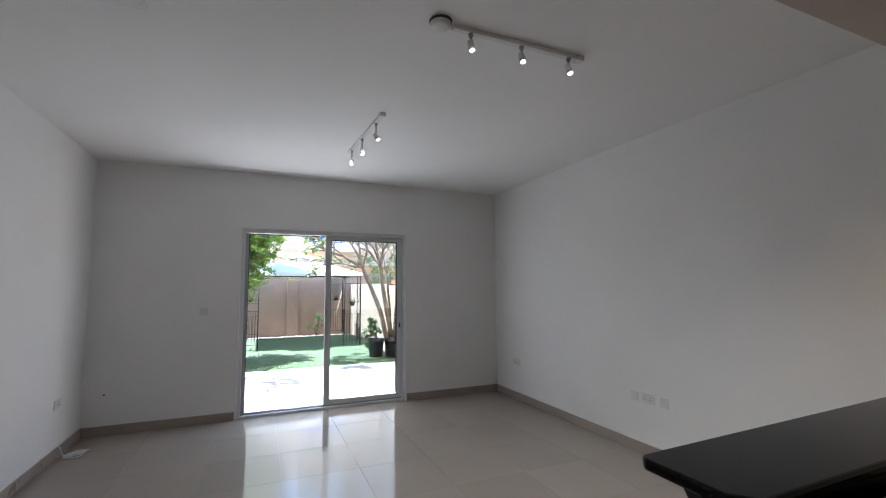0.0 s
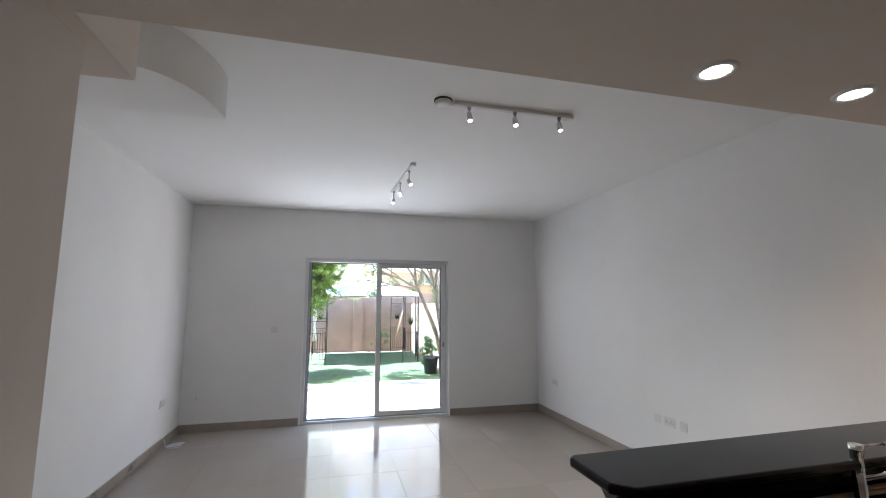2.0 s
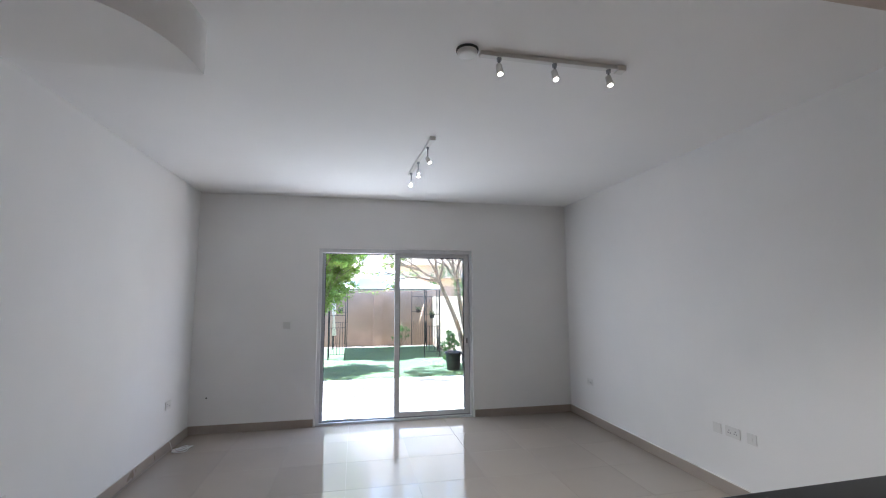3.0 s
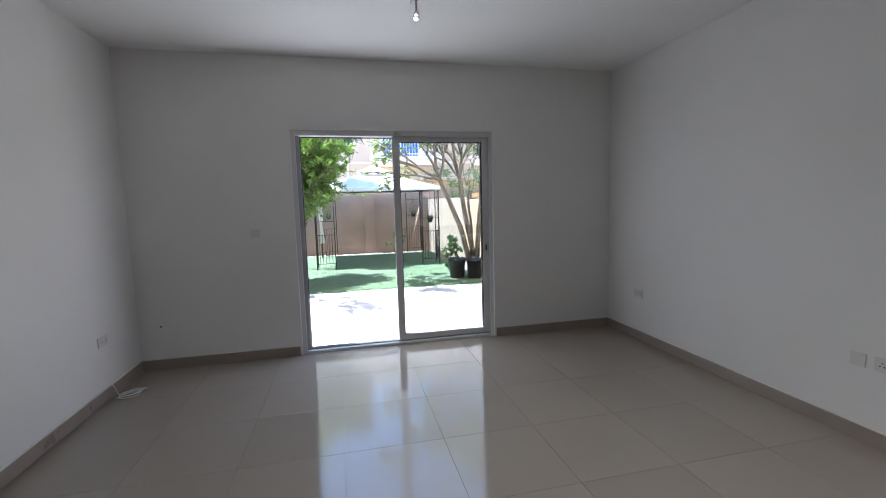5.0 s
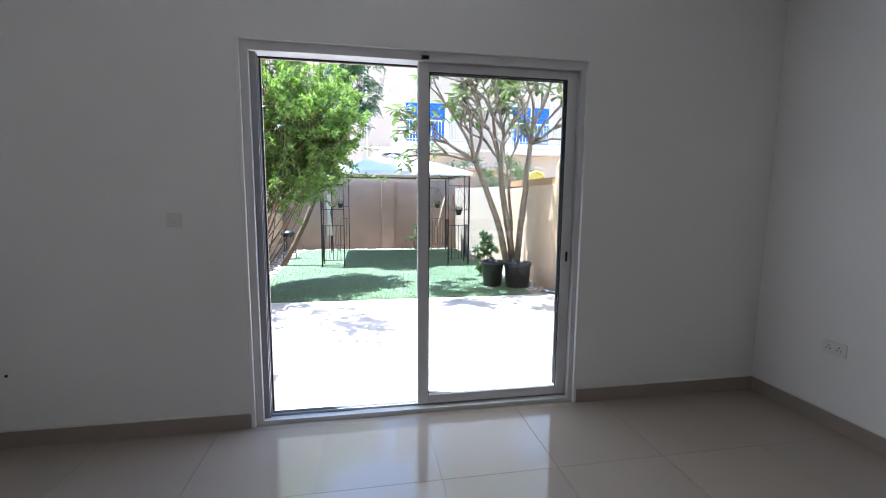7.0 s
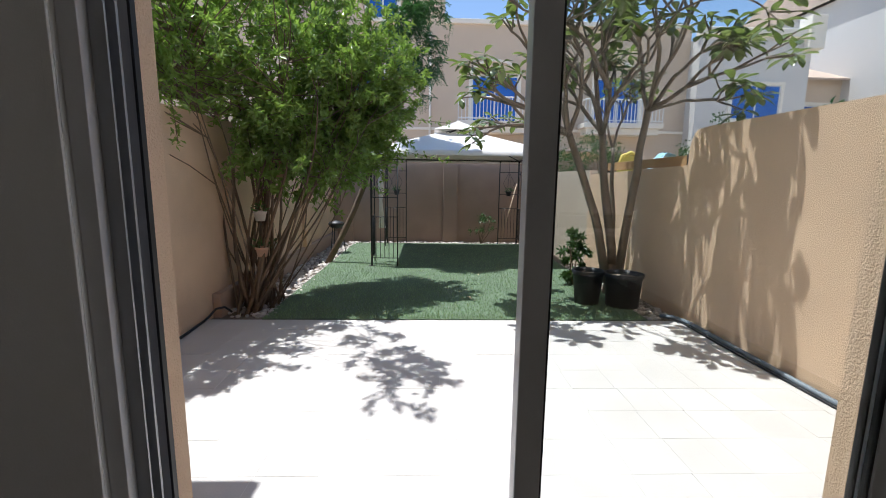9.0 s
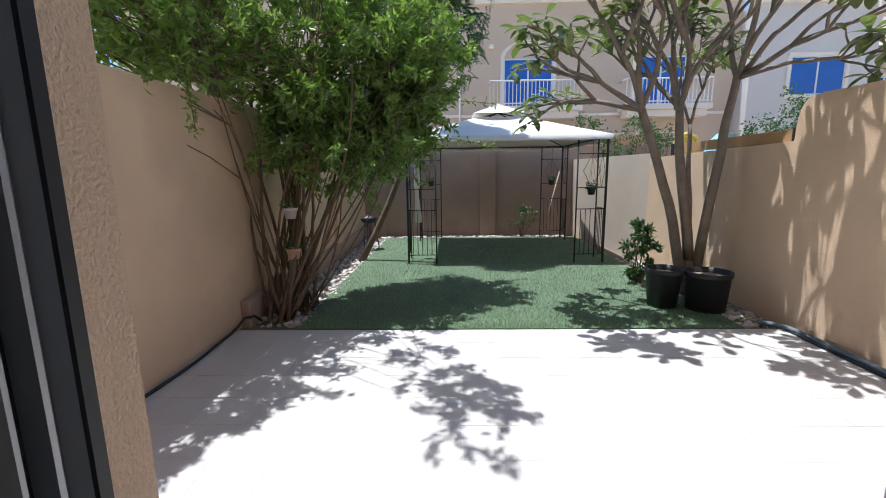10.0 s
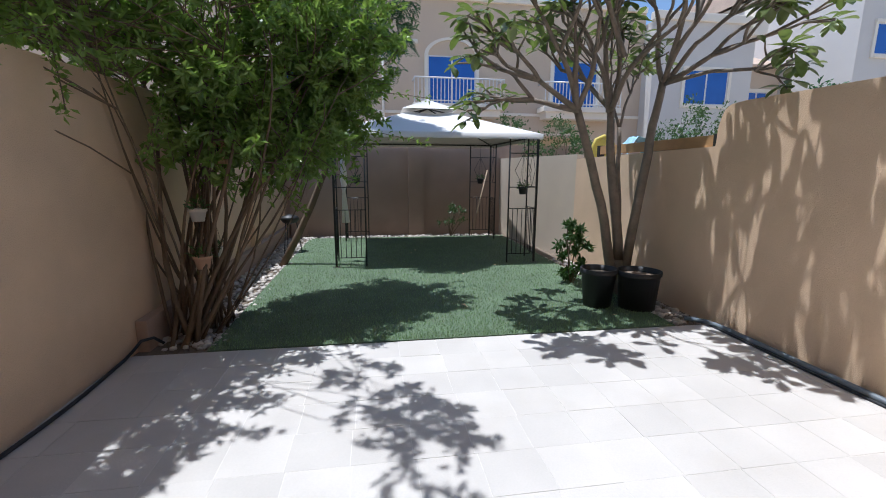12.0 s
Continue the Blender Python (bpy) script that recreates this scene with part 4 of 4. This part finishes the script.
# darker feathery tree behind it
feather = thing("tree", (-1.3, 13.1, GZ), "dark green feathery-leaved tree behind the shrub", "tree")
part("trunk", Geo().tube(bend((-1.3, 13.1, GZ - 0.05), (0.2, 13.15, 3.9), 0.06, 8), [0.06 - 0.004 * i for i in range(9)], 8), BARK, feather)
fl = Geo()
tufts = [Vector((0.42, 13.1, 4.05)) + Vector([a * b for a, b in zip(rnd_dir() * rnd(0.3, 1) ** 0.5, (0.62, 0.6, 1.0))]) for _ in range(60)]
for k in range(900):
    c = random.choice(tufts) + rnd_dir() * rnd(0.0, 0.2)
    d = (rnd_dir() + Vector((0.15, -0.1, -0.35))).normalized()
    side = d.cross(Vector((0, 0, 1))).normalized()
    for j in range(9):
        for s in (-1, 1):
            fl.leaf(c + d * 0.018 * j - Vector((0, 0, 0.0012 * j * j)), (side * s + d * 0.6).normalized(), Vector((rnd(-0.4, 0.4), rnd(-0.4, 0.4), 1)).normalized(), rnd(0.045, 0.07), 0.022)
tagged(part("crown", fl, LEAF_DARK, feather), kind="stuff")

# frangipani: thick bare forking limbs, rosettes of large leaves at the tips
random.seed(23)
fr = thing("tree", (3.34, 10.75, GZ), "grey-barked frangipani with forked limbs and large leaves", "tree")
tips = []
TO_PLAN = GARDEN.inverted()


def limb(a, way, length, r, level):
    """A forking limb; its last twigs carry the leaf rosettes."""
    way = way.normalized()
    b = a + way * length
    line = bend(a, b, 0.06, 6)
    part("limb", Geo().tube(line, [r * (1 - 0.25 * i / 6) for i in range(7)], 9), BARK_PALE, fr)
    if level == 0:
        tips.append((b, way))
        return
    for k in range(3 if random.random() < 0.4 else 2):
        spread = rnd_dir()
        spread.z *= 0.5
        limb(b - way * 0.01, way + spread * 0.75 + Vector((0, 0, 0.06)), length * rnd(0.6, 0.85), max(r * 0.72, 0.009), level - 1)


def stem(points, r, ends, level=2):
    """A stout stem through world places, forking at its end towards the given ways."""
    pts = [TO_PLAN @ Vector(p) for p in points]
    line = [p for a, b in zip(pts, pts[1:]) for p in bend(a, b, 0.025, 5)[:-1]] + [pts[-1]]
    n = len(line) - 1
    part("limb", Geo().tube(line, [r * (1 - 0.35 * i / n) for i in range(n + 1)], 10), BARK_PALE, fr)
    for way, length in ends:
        limb(pts[-1] - Vector((0, 0, 0.015)), Vector(way), length, r * 0.5, level)


base = Vector((3.34, 10.75, GZ - 0.05))
part("trunk", Geo().tube([base, base + Vector((0, 0, 0.2)), base + Vector((0.0, 0, 0.5))], [0.125, 0.10, 0.08], 12), BARK_PALE, fr)
stem([(3.32, 10.55, 0.1), (2.95, 10.45, 1.27), (2.54, 10.2, 2.09)], 0.066, [((-0.85, -0.25, 0.45), 0.6), ((-0.5, -0.3, 0.9), 0.65), ((0.1, -0.4, 1.0), 0.6), ((-0.9, 0.2, 0.2), 0.5)], 3)
stem([(3.38, 10.57, 0.35), (3.16, 10.5, 1.46), (3.07, 10.45, 2.13)], 0.066, [((-0.4, -0.2, 0.8), 0.6), ((0.05, -0.1, 1.0), 0.6), ((-0.1, -0.9, 0.7), 0.7), ((-0.35, 0.4, 0.6), 0.5)], 3)
stem([(3.46, 10.55, 0.1), (3.55, 10.4, 1.64), (3.55, 10.25, 2.40)], 0.064, [((0.25, -0.4, 0.55), 0.5), ((-0.25, -0.1, 0.9), 0.5), ((0.45, -0.8, 0.4), 0.55), ((0.0, -0.8, 0.9), 0.7)], 3)
stem([(3.39, 10.60, 0.3), (3.33, 10.62, 1.3), (3.28, 10.6, 1.95)], 0.036, [((-0.1, 0.3, 0.9), 0.5), ((0.3, 0.1, 0.9), 0.45)], 3)
stem([(2.95, 10.05, 2.6), (2.6, 9.8, 3.0), (2.25, 9.65, 3.2)], 0.03, [((-0.9, -0.1, 0.2), 0.5), ((0.1, -0.6, 0.2), 0.45), ((0.6, -0.4, 0.3), 0.45)], 3)
stem([(3.55, 10.2, 2.45), (3.4, 9.8, 3.0), (3.2, 9.55, 3.2)], 0.03, [((-0.3, -0.7, 0.1), 0.5), ((0.4, -0.7, 0.1), 0.5), ((0.1, -0.9, 0.3), 0.55)], 3)
stem([(3.56, 10.22, 2.38), (3.72, 9.75, 2.42), (3.84, 9.35, 2.36)], 0.024, [((0.2, -0.5, -0.25), 0.22), ((-0.3, -0.6, 0.1), 0.28), ((0.5, -0.1, 0.1), 0.24), ((0.1, -0.8, 0.2), 0.26)], 1)
stem([(3.05, 10.45, 2.1), (2.95, 10.4, 2.5), (2.9, 10.35, 2.75)], 0.04, [((-0.2, 0.1, 1.0), 0.5), ((0.15, -0.3, 1.0), 0.5)], 3)
stem([(2.54, 10.2, 2.05), (2.45, 10.1, 2.4), (2.42, 10.05, 2.6)], 0.038, [((-0.15, -0.1, 1.0), 0.5), ((0.3, 0.1, 0.9), 0.5)], 3)


def big_leaf():
    """A long rounded blade, folded at its midrib."""
    g, n = Geo(), 7
    prof = [0.06, 0.2, 0.45, 0.74, 0.95, 1.0, 0.8, 0.22]
    pts = []
    for i in range(n + 1):
        t, w = i / n, prof[i] * 0.2
        z = -0.16 * t * t
        pts += [(-w, t, z + w * 0.35), (0, t, z), (w, t, z + w * 0.35)]
    g.add(pts, [f for i in range(n) for f in ((3 * i, 3 * i + 1, 3 * i + 4, 3 * i + 3), (3 * i + 1, 3 * i + 2, 3 * i + 5, 3 * i + 4))], True)
    return g


leaf_mesh = big_leaf().mesh("leaf", LEAF_FRANGI, plain=True)
rest, count = Geo(), 0
shape = big_leaf()
random.shuffle(tips)
for tip, way in tips:
    turn0 = rnd(0, 6.28)
    for k in range(random.randint(3, 6)):
        a = turn0 + 2.4 * k
        out = Vector((math.cos(a), math.sin(a), rnd(-0.8, 0.5)))
        d = (out + way * 0.25).normalized()
        m = Matrix.Translation(tip + way * rnd(-0.05, 0.02)) @ d.to_track_quat("Y", "Z").to_matrix().to_4x4() @ Matrix.Scale(rnd(0.14, 0.25), 4)
        if count < 290:
            ob = new("leaf", leaf_mesh)
            ob.parent = fr
            ob.matrix_basis = Matrix.Translation(-Vector(fr.location)) @ GARDEN @ m
        else:
            rest.add([m @ Vector(p) for p in shape.v], shape.f, True)
        count += 1
if rest.v:
    tagged(part("foliage", rest, LEAF_FRANGI, fr), kind="stuff")


def bush(name, center, radii, n, size, material, label, stalks=6):
    """A loose shrub of stalks and leaf sprays."""
    ob = thing(name, (center[0], center[1], -0.1), label, "bush", "bushes")
    g, wood = Geo(), Geo()
    foot = Vector((center[0], center[1], GZ - 0.04 if center[1] < 16.2 and center[0] < 3.6 else -0.42))
    sprays = [Vector(center) + Vector([a * b for a, b in zip(rnd_dir() * rnd(0.3, 1) ** 0.5, radii)]) for _ in range(max(6, n // 30))]
    for k in range(stalks):
        wood.tube(bend(foot, sprays[k], 0.08, 5), 0.009, 5)
    for s in sprays:
        for _ in range(30):
            p = s + rnd_dir() * rnd(0, 0.22) * radii[0]
            g.leaf(p, rnd_dir(), (rnd_dir() + Vector((0, 0, 0.6))).normalized(), size * rnd(0.7, 1.2), size * 0.42)
    part("stalks", wood, BARK, ob)
    tagged(part("leaves", g, material, ob), kind="stuff")
    return ob


bush("bush", (2.98, 11.3, 0.34), (0.22, 0.25, 0.5), 1100, 0.085, LEAF_HEDGE, "small dark green bush behind the black pots")
bush("bush", (2.05, 16.1, 0.42), (0.42, 0.16, 0.50), 420, 0.06, LEAF_HEDGE, "thin green plant at the back wall")
bush("bush", (5.6, 18.2, 2.0), (1.0, 0.8, 1.0), 2400, 0.10, LEAF_HEDGE, "dense green bush beyond the garden wall")
bush("bush", (7.8, 15.4, 2.0), (1.1, 0.8, 1.2), 2400, 0.10, LEAF_HEDGE, "dense green bush beyond the garden wall")
bush("bush", (4.6, 19.8, 2.2), (1.0, 0.5, 1.1), 1500, 0.11, LEAF_HEDGE, "green bush beyond the far wall")
bush("bush", (3.0, 19.9, 2.0), (0.7, 0.4, 0.9), 900, 0.11, LEAF_HEDGE, "green bush beyond the far wall")
bush("bush", (8.2, 12.3, 2.2), (1.1, 0.7, 0.85), 1100, 0.12, LEAF_DARK, "feathery green bush beyond the garden wall")

# ---- small garden things ----
bird = thing("birdhouse", (-1.15, 10.05, 1.55), "small wooden birdhouse hung in the shrub", "birdhouse")
part("box", Geo().box((-1.23, 9.98, 1.55), (-1.09, 10.1, 1.78), bevel=0.004), TIMBER, bird)
part("roof", Geo().box((-1.25, 9.95, 1.785), (-1.07, 10.12, 1.80), bevel=0.003), BARK, bird)
part("door", Geo().tube([(-1.16, 9.979, 1.68), (-1.16, 9.974, 1.68)], 0.02, 12), RUBBER, bird)
part("cord", Geo().tube([(-1.16, 10.03, 1.80), (-1.2, 10.1, 2.3)], 0.003, 5), HOSE, bird)
grill = thing("barbecue", (-1.35, 14.3, GZ), "small black kettle barbecue on thin legs", "barbecue")
part("bowl", Geo().lathe((-1.35, 14.3, 0.55), [(0.0, -0.09), (0.12, -0.06), (0.17, 0.0), (0.175, 0.02), (0.15, 0.06), (0.0, 0.10)], 18), BLACK_METAL, grill)
for a in range(3):
    part("leg", Geo().tube([(-1.35 + 0.12 * math.cos(2.1 * a), 14.3 + 0.12 * math.sin(2.1 * a), 0.5), (-1.35 + 0.2 * math.cos(2.1 * a), 14.3 + 0.2 * math.sin(2.1 * a), GZ - 0.03)], 0.01, 6), BLACK_METAL, grill)
stick = thing("garden_pole", (2.70, 16.2, GZ), "pale wooden pole leaning on the back wall", "pole")
part("pole", Geo().tube([(2.55, 16.05, GZ - 0.03), (3.0, 16.36, 1.5)], 0.014, 7), WOOD_POLE, stick)
plank = thing("timber_beam", (WR + 0.1, 10.4, 1.76), "orange timber beam lying on the garden wall", "beam")
part("beam", Geo().box((WR + 0.03, 9.80, 1.755), (WR + 0.10, 12.2, 1.88), bevel=0.004), TIMBER, plank)
part("bracket", Geo().box((WR + 0.02, 9.76, 1.755), (WR + 0.11, 9.80, 1.89), bevel=0.003).box((WR + 0.02, 12.2, 1.70), (WR + 0.11, 12.28, 1.89), bevel=0.003), BLACK_METAL, plank)
toy = thing("toy_slide", (5.88, 16.1, -0.4), "faded yellow plastic toy hood beyond the garden wall", "toy")
part("hood", Geo().tube([(5.60, 16.1, -0.41), (5.60, 16.1, 2.05), (5.67, 16.1, 2.25), (5.88, 16.1, 2.34), (6.09, 16.1, 2.25), (6.16, 16.1, 2.05), (6.16, 16.1, -0.41)], 0.05, 8).box((5.62, 16.1, 1.2), (6.14, 16.13, 2.27), bevel=0.01), YELLOW, toy)
cov = thing("cloth_cover", (7.07, 16.7, 1.6), "blue and white cloth draped beyond the garden wall", "cloth")
cg = Geo()
cg.add([(6.72 + 0.07 * i, 16.4 + 0.1 * j, 2.38 - 0.018 * (i - 5) ** 2 + 0.03 * math.sin(2 * i + j)) for j in range(6) for i in range(11)], [(j * 11 + i, j * 11 + i + 1, j * 11 + i + 12, j * 11 + i + 11) for j in range(5) for i in range(10)], True)
part("cloth", cg, CLOTH_BLUE, cov)
part("stand", Geo().box((6.77, 16.5, -0.41), (7.37, 16.8, 1.93), bevel=0.01), STUCCO_BACK_SHADED, cov)

for k, (x, y, a, s) in enumerate(((1.26, 10.28, 0.4, 0.14), (0.75, 11.5, 2.0, 0.09), (2.2, 12.4, 1.0, 0.07), (1.55, 11.9, 2.6, 0.06), (0.9, 13.6, 0.2, 0.10), (2.8, 9.75, 1.2, 0.06), (1.0, 13.9, 0.1, 0.12))):
    ob = new("fallen_leaf", leaf_mesh.copy())
    ob.data.materials.clear()
    ob.data.materials.append(LEAF_DRY)
    ob.matrix_world = GARDEN @ pose(x, y, GZ + 0.045, 4, 8, math.degrees(a)) @ Matrix.Diagonal((s * 1.1, s, s * 0.8, 1))
    tagged(ob, "dry fallen leaf lying on the turf", "leaf", "fallen leaves")

# ---- the houses behind ----
sheet[0] = STREET


def window(house, x0, x1, y, z0, z1, arch=False, mullion=True):
    """A blue-filmed window, set in a moulded frame that stands proud of the wall."""
    fr_ = part("window", Geo().box((x0 - 0.14, y - 0.07, z0 - 0.14), (x0, y + 0.1, z1), bevel=0.01).box((x1, y - 0.07, z0 - 0.14), (x1 + 0.14, y + 0.1, z1), bevel=0.01)
               .box((x0, y - 0.10, z0 - 0.14), (x1, y + 0.1, z0), bevel=0.01), HOUSE_TRIM, house)
    cx, half = (x0 + x1) / 2, (x1 - x0) / 2 + 0.14
    top = Geo()
    if arch:
        n = 20
        pts = []
        for r in (half, half - 0.16):
            for yy in (y - 0.07, y + 0.05):
                pts += [(cx + r * math.cos(math.pi * k / n), yy, z1 + 0.62 * r * math.sin(math.pi * k / n)) for k in range(n + 1)]
        m = n + 1
        faces = []
        for k in range(n):
            faces += [(k, k + 1, 2 * m + k + 1, 2 * m + k), (m + k, 3 * m + k, 3 * m + k + 1, m + k + 1), (k, m + k, m + k + 1, k + 1), (2 * m + k, 2 * m + k + 1, 3 * m + k + 1, 3 * m + k)]
        top.add(pts, faces)
    else:
        top.box((x0 - 0.14, y - 0.09, z1), (x1 + 0.14, y + 0.1, z1 + 0.14), bevel=0.01)
    part("lintel", top, HOUSE_TRIM, fr_)
    part("pane", Geo().box((x0 + 0.05, y - 0.012, z0 + 0.05), (x1 - 0.05, y - 0.004, z1 - 0.05)), BLUE_GLASS, fr_)
    sash = Geo().box((x0, y - 0.03, z0), (x0 + 0.05, y - 0.003, z1)).box((x1 - 0.05, y - 0.03, z0), (x1, y - 0.003, z1)).box((x0 + 0.05, y - 0.03, z0), (x1 - 0.05, y - 0.003, z0 + 0.05)).box((x0 + 0.05, y - 0.03, z1 - 0.05), (x1 - 0.05, y - 0.003, z1))
    if mullion:
        sash.box((cx - 0.035, y - 0.03, z0 + 0.05), (cx + 0.035, y - 0.003, z1 - 0.05))
    part("sash", sash, ALU, fr_)
    return fr_


def balcony(house, x0, x1, y, z, deep=0.9, high=1.0):
    b = part("balcony", Geo().box((x0, y - deep, z - 0.22), (x1, y, z), bevel=0.02).box((x0 + 0.15, y - deep + 0.15, z - 0.5), (x1 - 0.15, y, z - 0.22), bevel=0.02), HOUSE_TRIM, house)
    part("handrail", Geo().tube([(x0 + 0.05, y, z + high), (x0 + 0.05, y - deep + 0.05, z + high), (x1 - 0.05, y - deep + 0.05, z + high), (x1 - 0.05, y, z + high)], 0.035, 6)
         .tube([(x0 + 0.05, y - deep + 0.05, z + 0.1), (x1 - 0.05, y - deep + 0.05, z + 0.1)], 0.025, 6), ALU, b)
    n = int((x1 - x0) / 0.16)
    for k in range(n + 1):
        px = x0 + 0.05 + (x1 - x0 - 0.1) * k / n
        part("baluster", Geo().box((px - 0.016, y - deep + 0.034, z), (px + 0.016, y - deep + 0.066, z + high)), ALU, b)
    return b


HY = 25.0
h1 = thing("house", (3, HY, -0.4), "beige two-storey terraced house with blue windows and balconies", "house")
part("wall", Geo().box((-14, HY, -0.4), (12.6, HY + 8, 8.6)).box((-14, HY + 0.02, 8.6), (1.4, HY + 8, 11.6)), HOUSE_BEIGE, h1)
part("parapet", Geo().box((1.4, HY - 0.12, 8.6), (12.6, HY + 0.3, 8.8), bevel=0.02).box((-14, HY - 0.05, 4.0), (12.6, HY, 4.12), bevel=0.01), HOUSE_TRIM, h1)
part("roof", Geo().box((1.4, HY + 0.3, 8.601), (12.6, HY + 8, 8.75)), ROOF_TILE, h1)
window(h1, 2.65, 4.75, HY, 4.35, 6.40, arch=True)
window(h1, 8.3, 10.4, HY, 4.35, 6.40, arch=True)
window(h1, -3.4, -1.3, HY, 4.35, 6.40, arch=True)
window(h1, -2.0, -0.7, HY + 0.02, 8.75, 9.9, mullion=True)
balcony(h1, 1.95, 5.85, HY, 4.35)
balcony(h1, 7.6, 11.2, HY, 4.35)
part("downpipe", Geo().tube([(0.75, HY - 0.06, -0.3), (0.75, HY - 0.06, 8.2)], 0.05, 8), HOUSE_TRIM, h1)
part("wall_lamp", Geo().lathe((2.1, HY - 0.12, 6.8), [(0.0, 0.2), (0.12, 0.16), (0.14, 0.0), (0.0, -0.02)], 12), HOUSE_TRIM, h1)
part("canopy_roof", Geo().box((4.6, HY - 1.6, 3.0), (9.5, HY, 3.12), bevel=0.02), ROOF_TILE, h1)
h2 = thing("house", (15, 24.2, -0.4), "white rendered house wing with an arched window recess", "house")
part("wall", Geo().box((12.6, 24.2, -0.4), (17.6, 32, 8.1)), HOUSE_WHITE_SHADED, h2)
part("parapet", Geo().box((12.5, 24.05, 8.1), (17.7, 24.5, 8.45), bevel=0.03).box((17.2, 23.9, 7.6), (17.9, 24.6, 9.0), bevel=0.04), HOUSE_TRIM, h2)
window(h2, 14.2, 16.4, 24.2, 4.6, 6.1)
h3 = thing("house", (21, 25.5, -0.4), "lower house wing with a tiled eave", "house")
part("wall", Geo().box((17.6, 25.5, -0.4), (20.4, 32, 6.7)), HOUSE_BEIGE, h3)
part("roof", Geo().add([(17.6, 25.1, 6.7), (20.4, 25.1, 6.7), (20.4, 28, 7.9), (17.6, 28, 7.9), (17.6, 25.1, 6.6), (20.4, 25.1, 6.6)], [(0, 1, 2, 3), (4, 5, 1, 0)]), ROOF_TILE, h3)
window(h3, 18.6, 19.8, 25.5, 4.4, 5.5)
h4 = thing("house", (30, 24, -0.4), "tall pale house with a sloping tiled roof", "house")
part("wall", Geo().box((20.4, 22.0, -0.4), (36, 34, 10.6)), HOUSE_WHITE_SHADED, h4)
part("roof", Geo().add([(20.1, 21.6, 10.6), (36.4, 21.6, 10.6), (36.4, 28, 13.4), (20.1, 28, 13.4), (36.4, 34.4, 10.6), (20.1, 34.4, 10.6)], [(0, 1, 2, 3), (3, 2, 4, 5), (0, 3, 5), (1, 4, 2)]), ROOF_TILE, h4)
window(h4, 21.2, 22.6, 22.0, 6.5, 7.75)

# ---- floor and patio tiles ----
S = 0.645
tile = Geo().box((-S / 2 + 0.0012, -S / 2 + 0.0012, -0.01), (S / 2 - 0.0012, S / 2 - 0.0012, 0)).mesh("tile", FLOOR_TILE, plain=True)
for i in range(-3, 6):
    for j in range(-13, 3):
        cx, cy = 0.32 + S * (i + 0.5), 4.70 + S * (j + 0.5)
        if cx + S / 2 < XL or cx - S / 2 > XR or cy - S / 2 > 5.40:
            continue
        ob = new("tile", tile)
        ob.parent = floor
        y1 = min(cy + S / 2, 5.41)
        ob.matrix_basis = ROOM @ pose(cx, (cy - S / 2 + y1) / 2, 0) @ Matrix.Diagonal((1, (y1 - cy + S / 2) / S, 1, 1))
P = 0.345
slab = Geo().box((-P / 2 + 0.0016, -P / 2 + 0.0016, -0.02), (P / 2 - 0.0016, P / 2 - 0.0016, 0), bevel=0.0).mesh("tile", PATIO_TILE, plain=True)
for j in range(12):
    cy = YP - P * (j + 0.5)
    if cy + P / 2 < 5.62:
        continue
    for i in range(18):
        cx = 0.78 - P * 8 + P * (i + 0.5) + (0.012 if j % 2 else 0.0)
        lo, hi = max(cx - P / 2, WL + 0.001), min(cx + P / 2, WR - 0.001)
        if hi - lo < 0.03:
            continue
        ob = new("tile", slab)
        ob.parent = patio
        ob.matrix_basis = GARDEN @ pose((lo + hi) / 2, cy, GZ + rnd(-0.0012, 0.0012), rnd(-0.12, 0.12), rnd(-0.12, 0.12), 0) @ Matrix.Diagonal(((hi - lo) / P, 1, 1, 1))
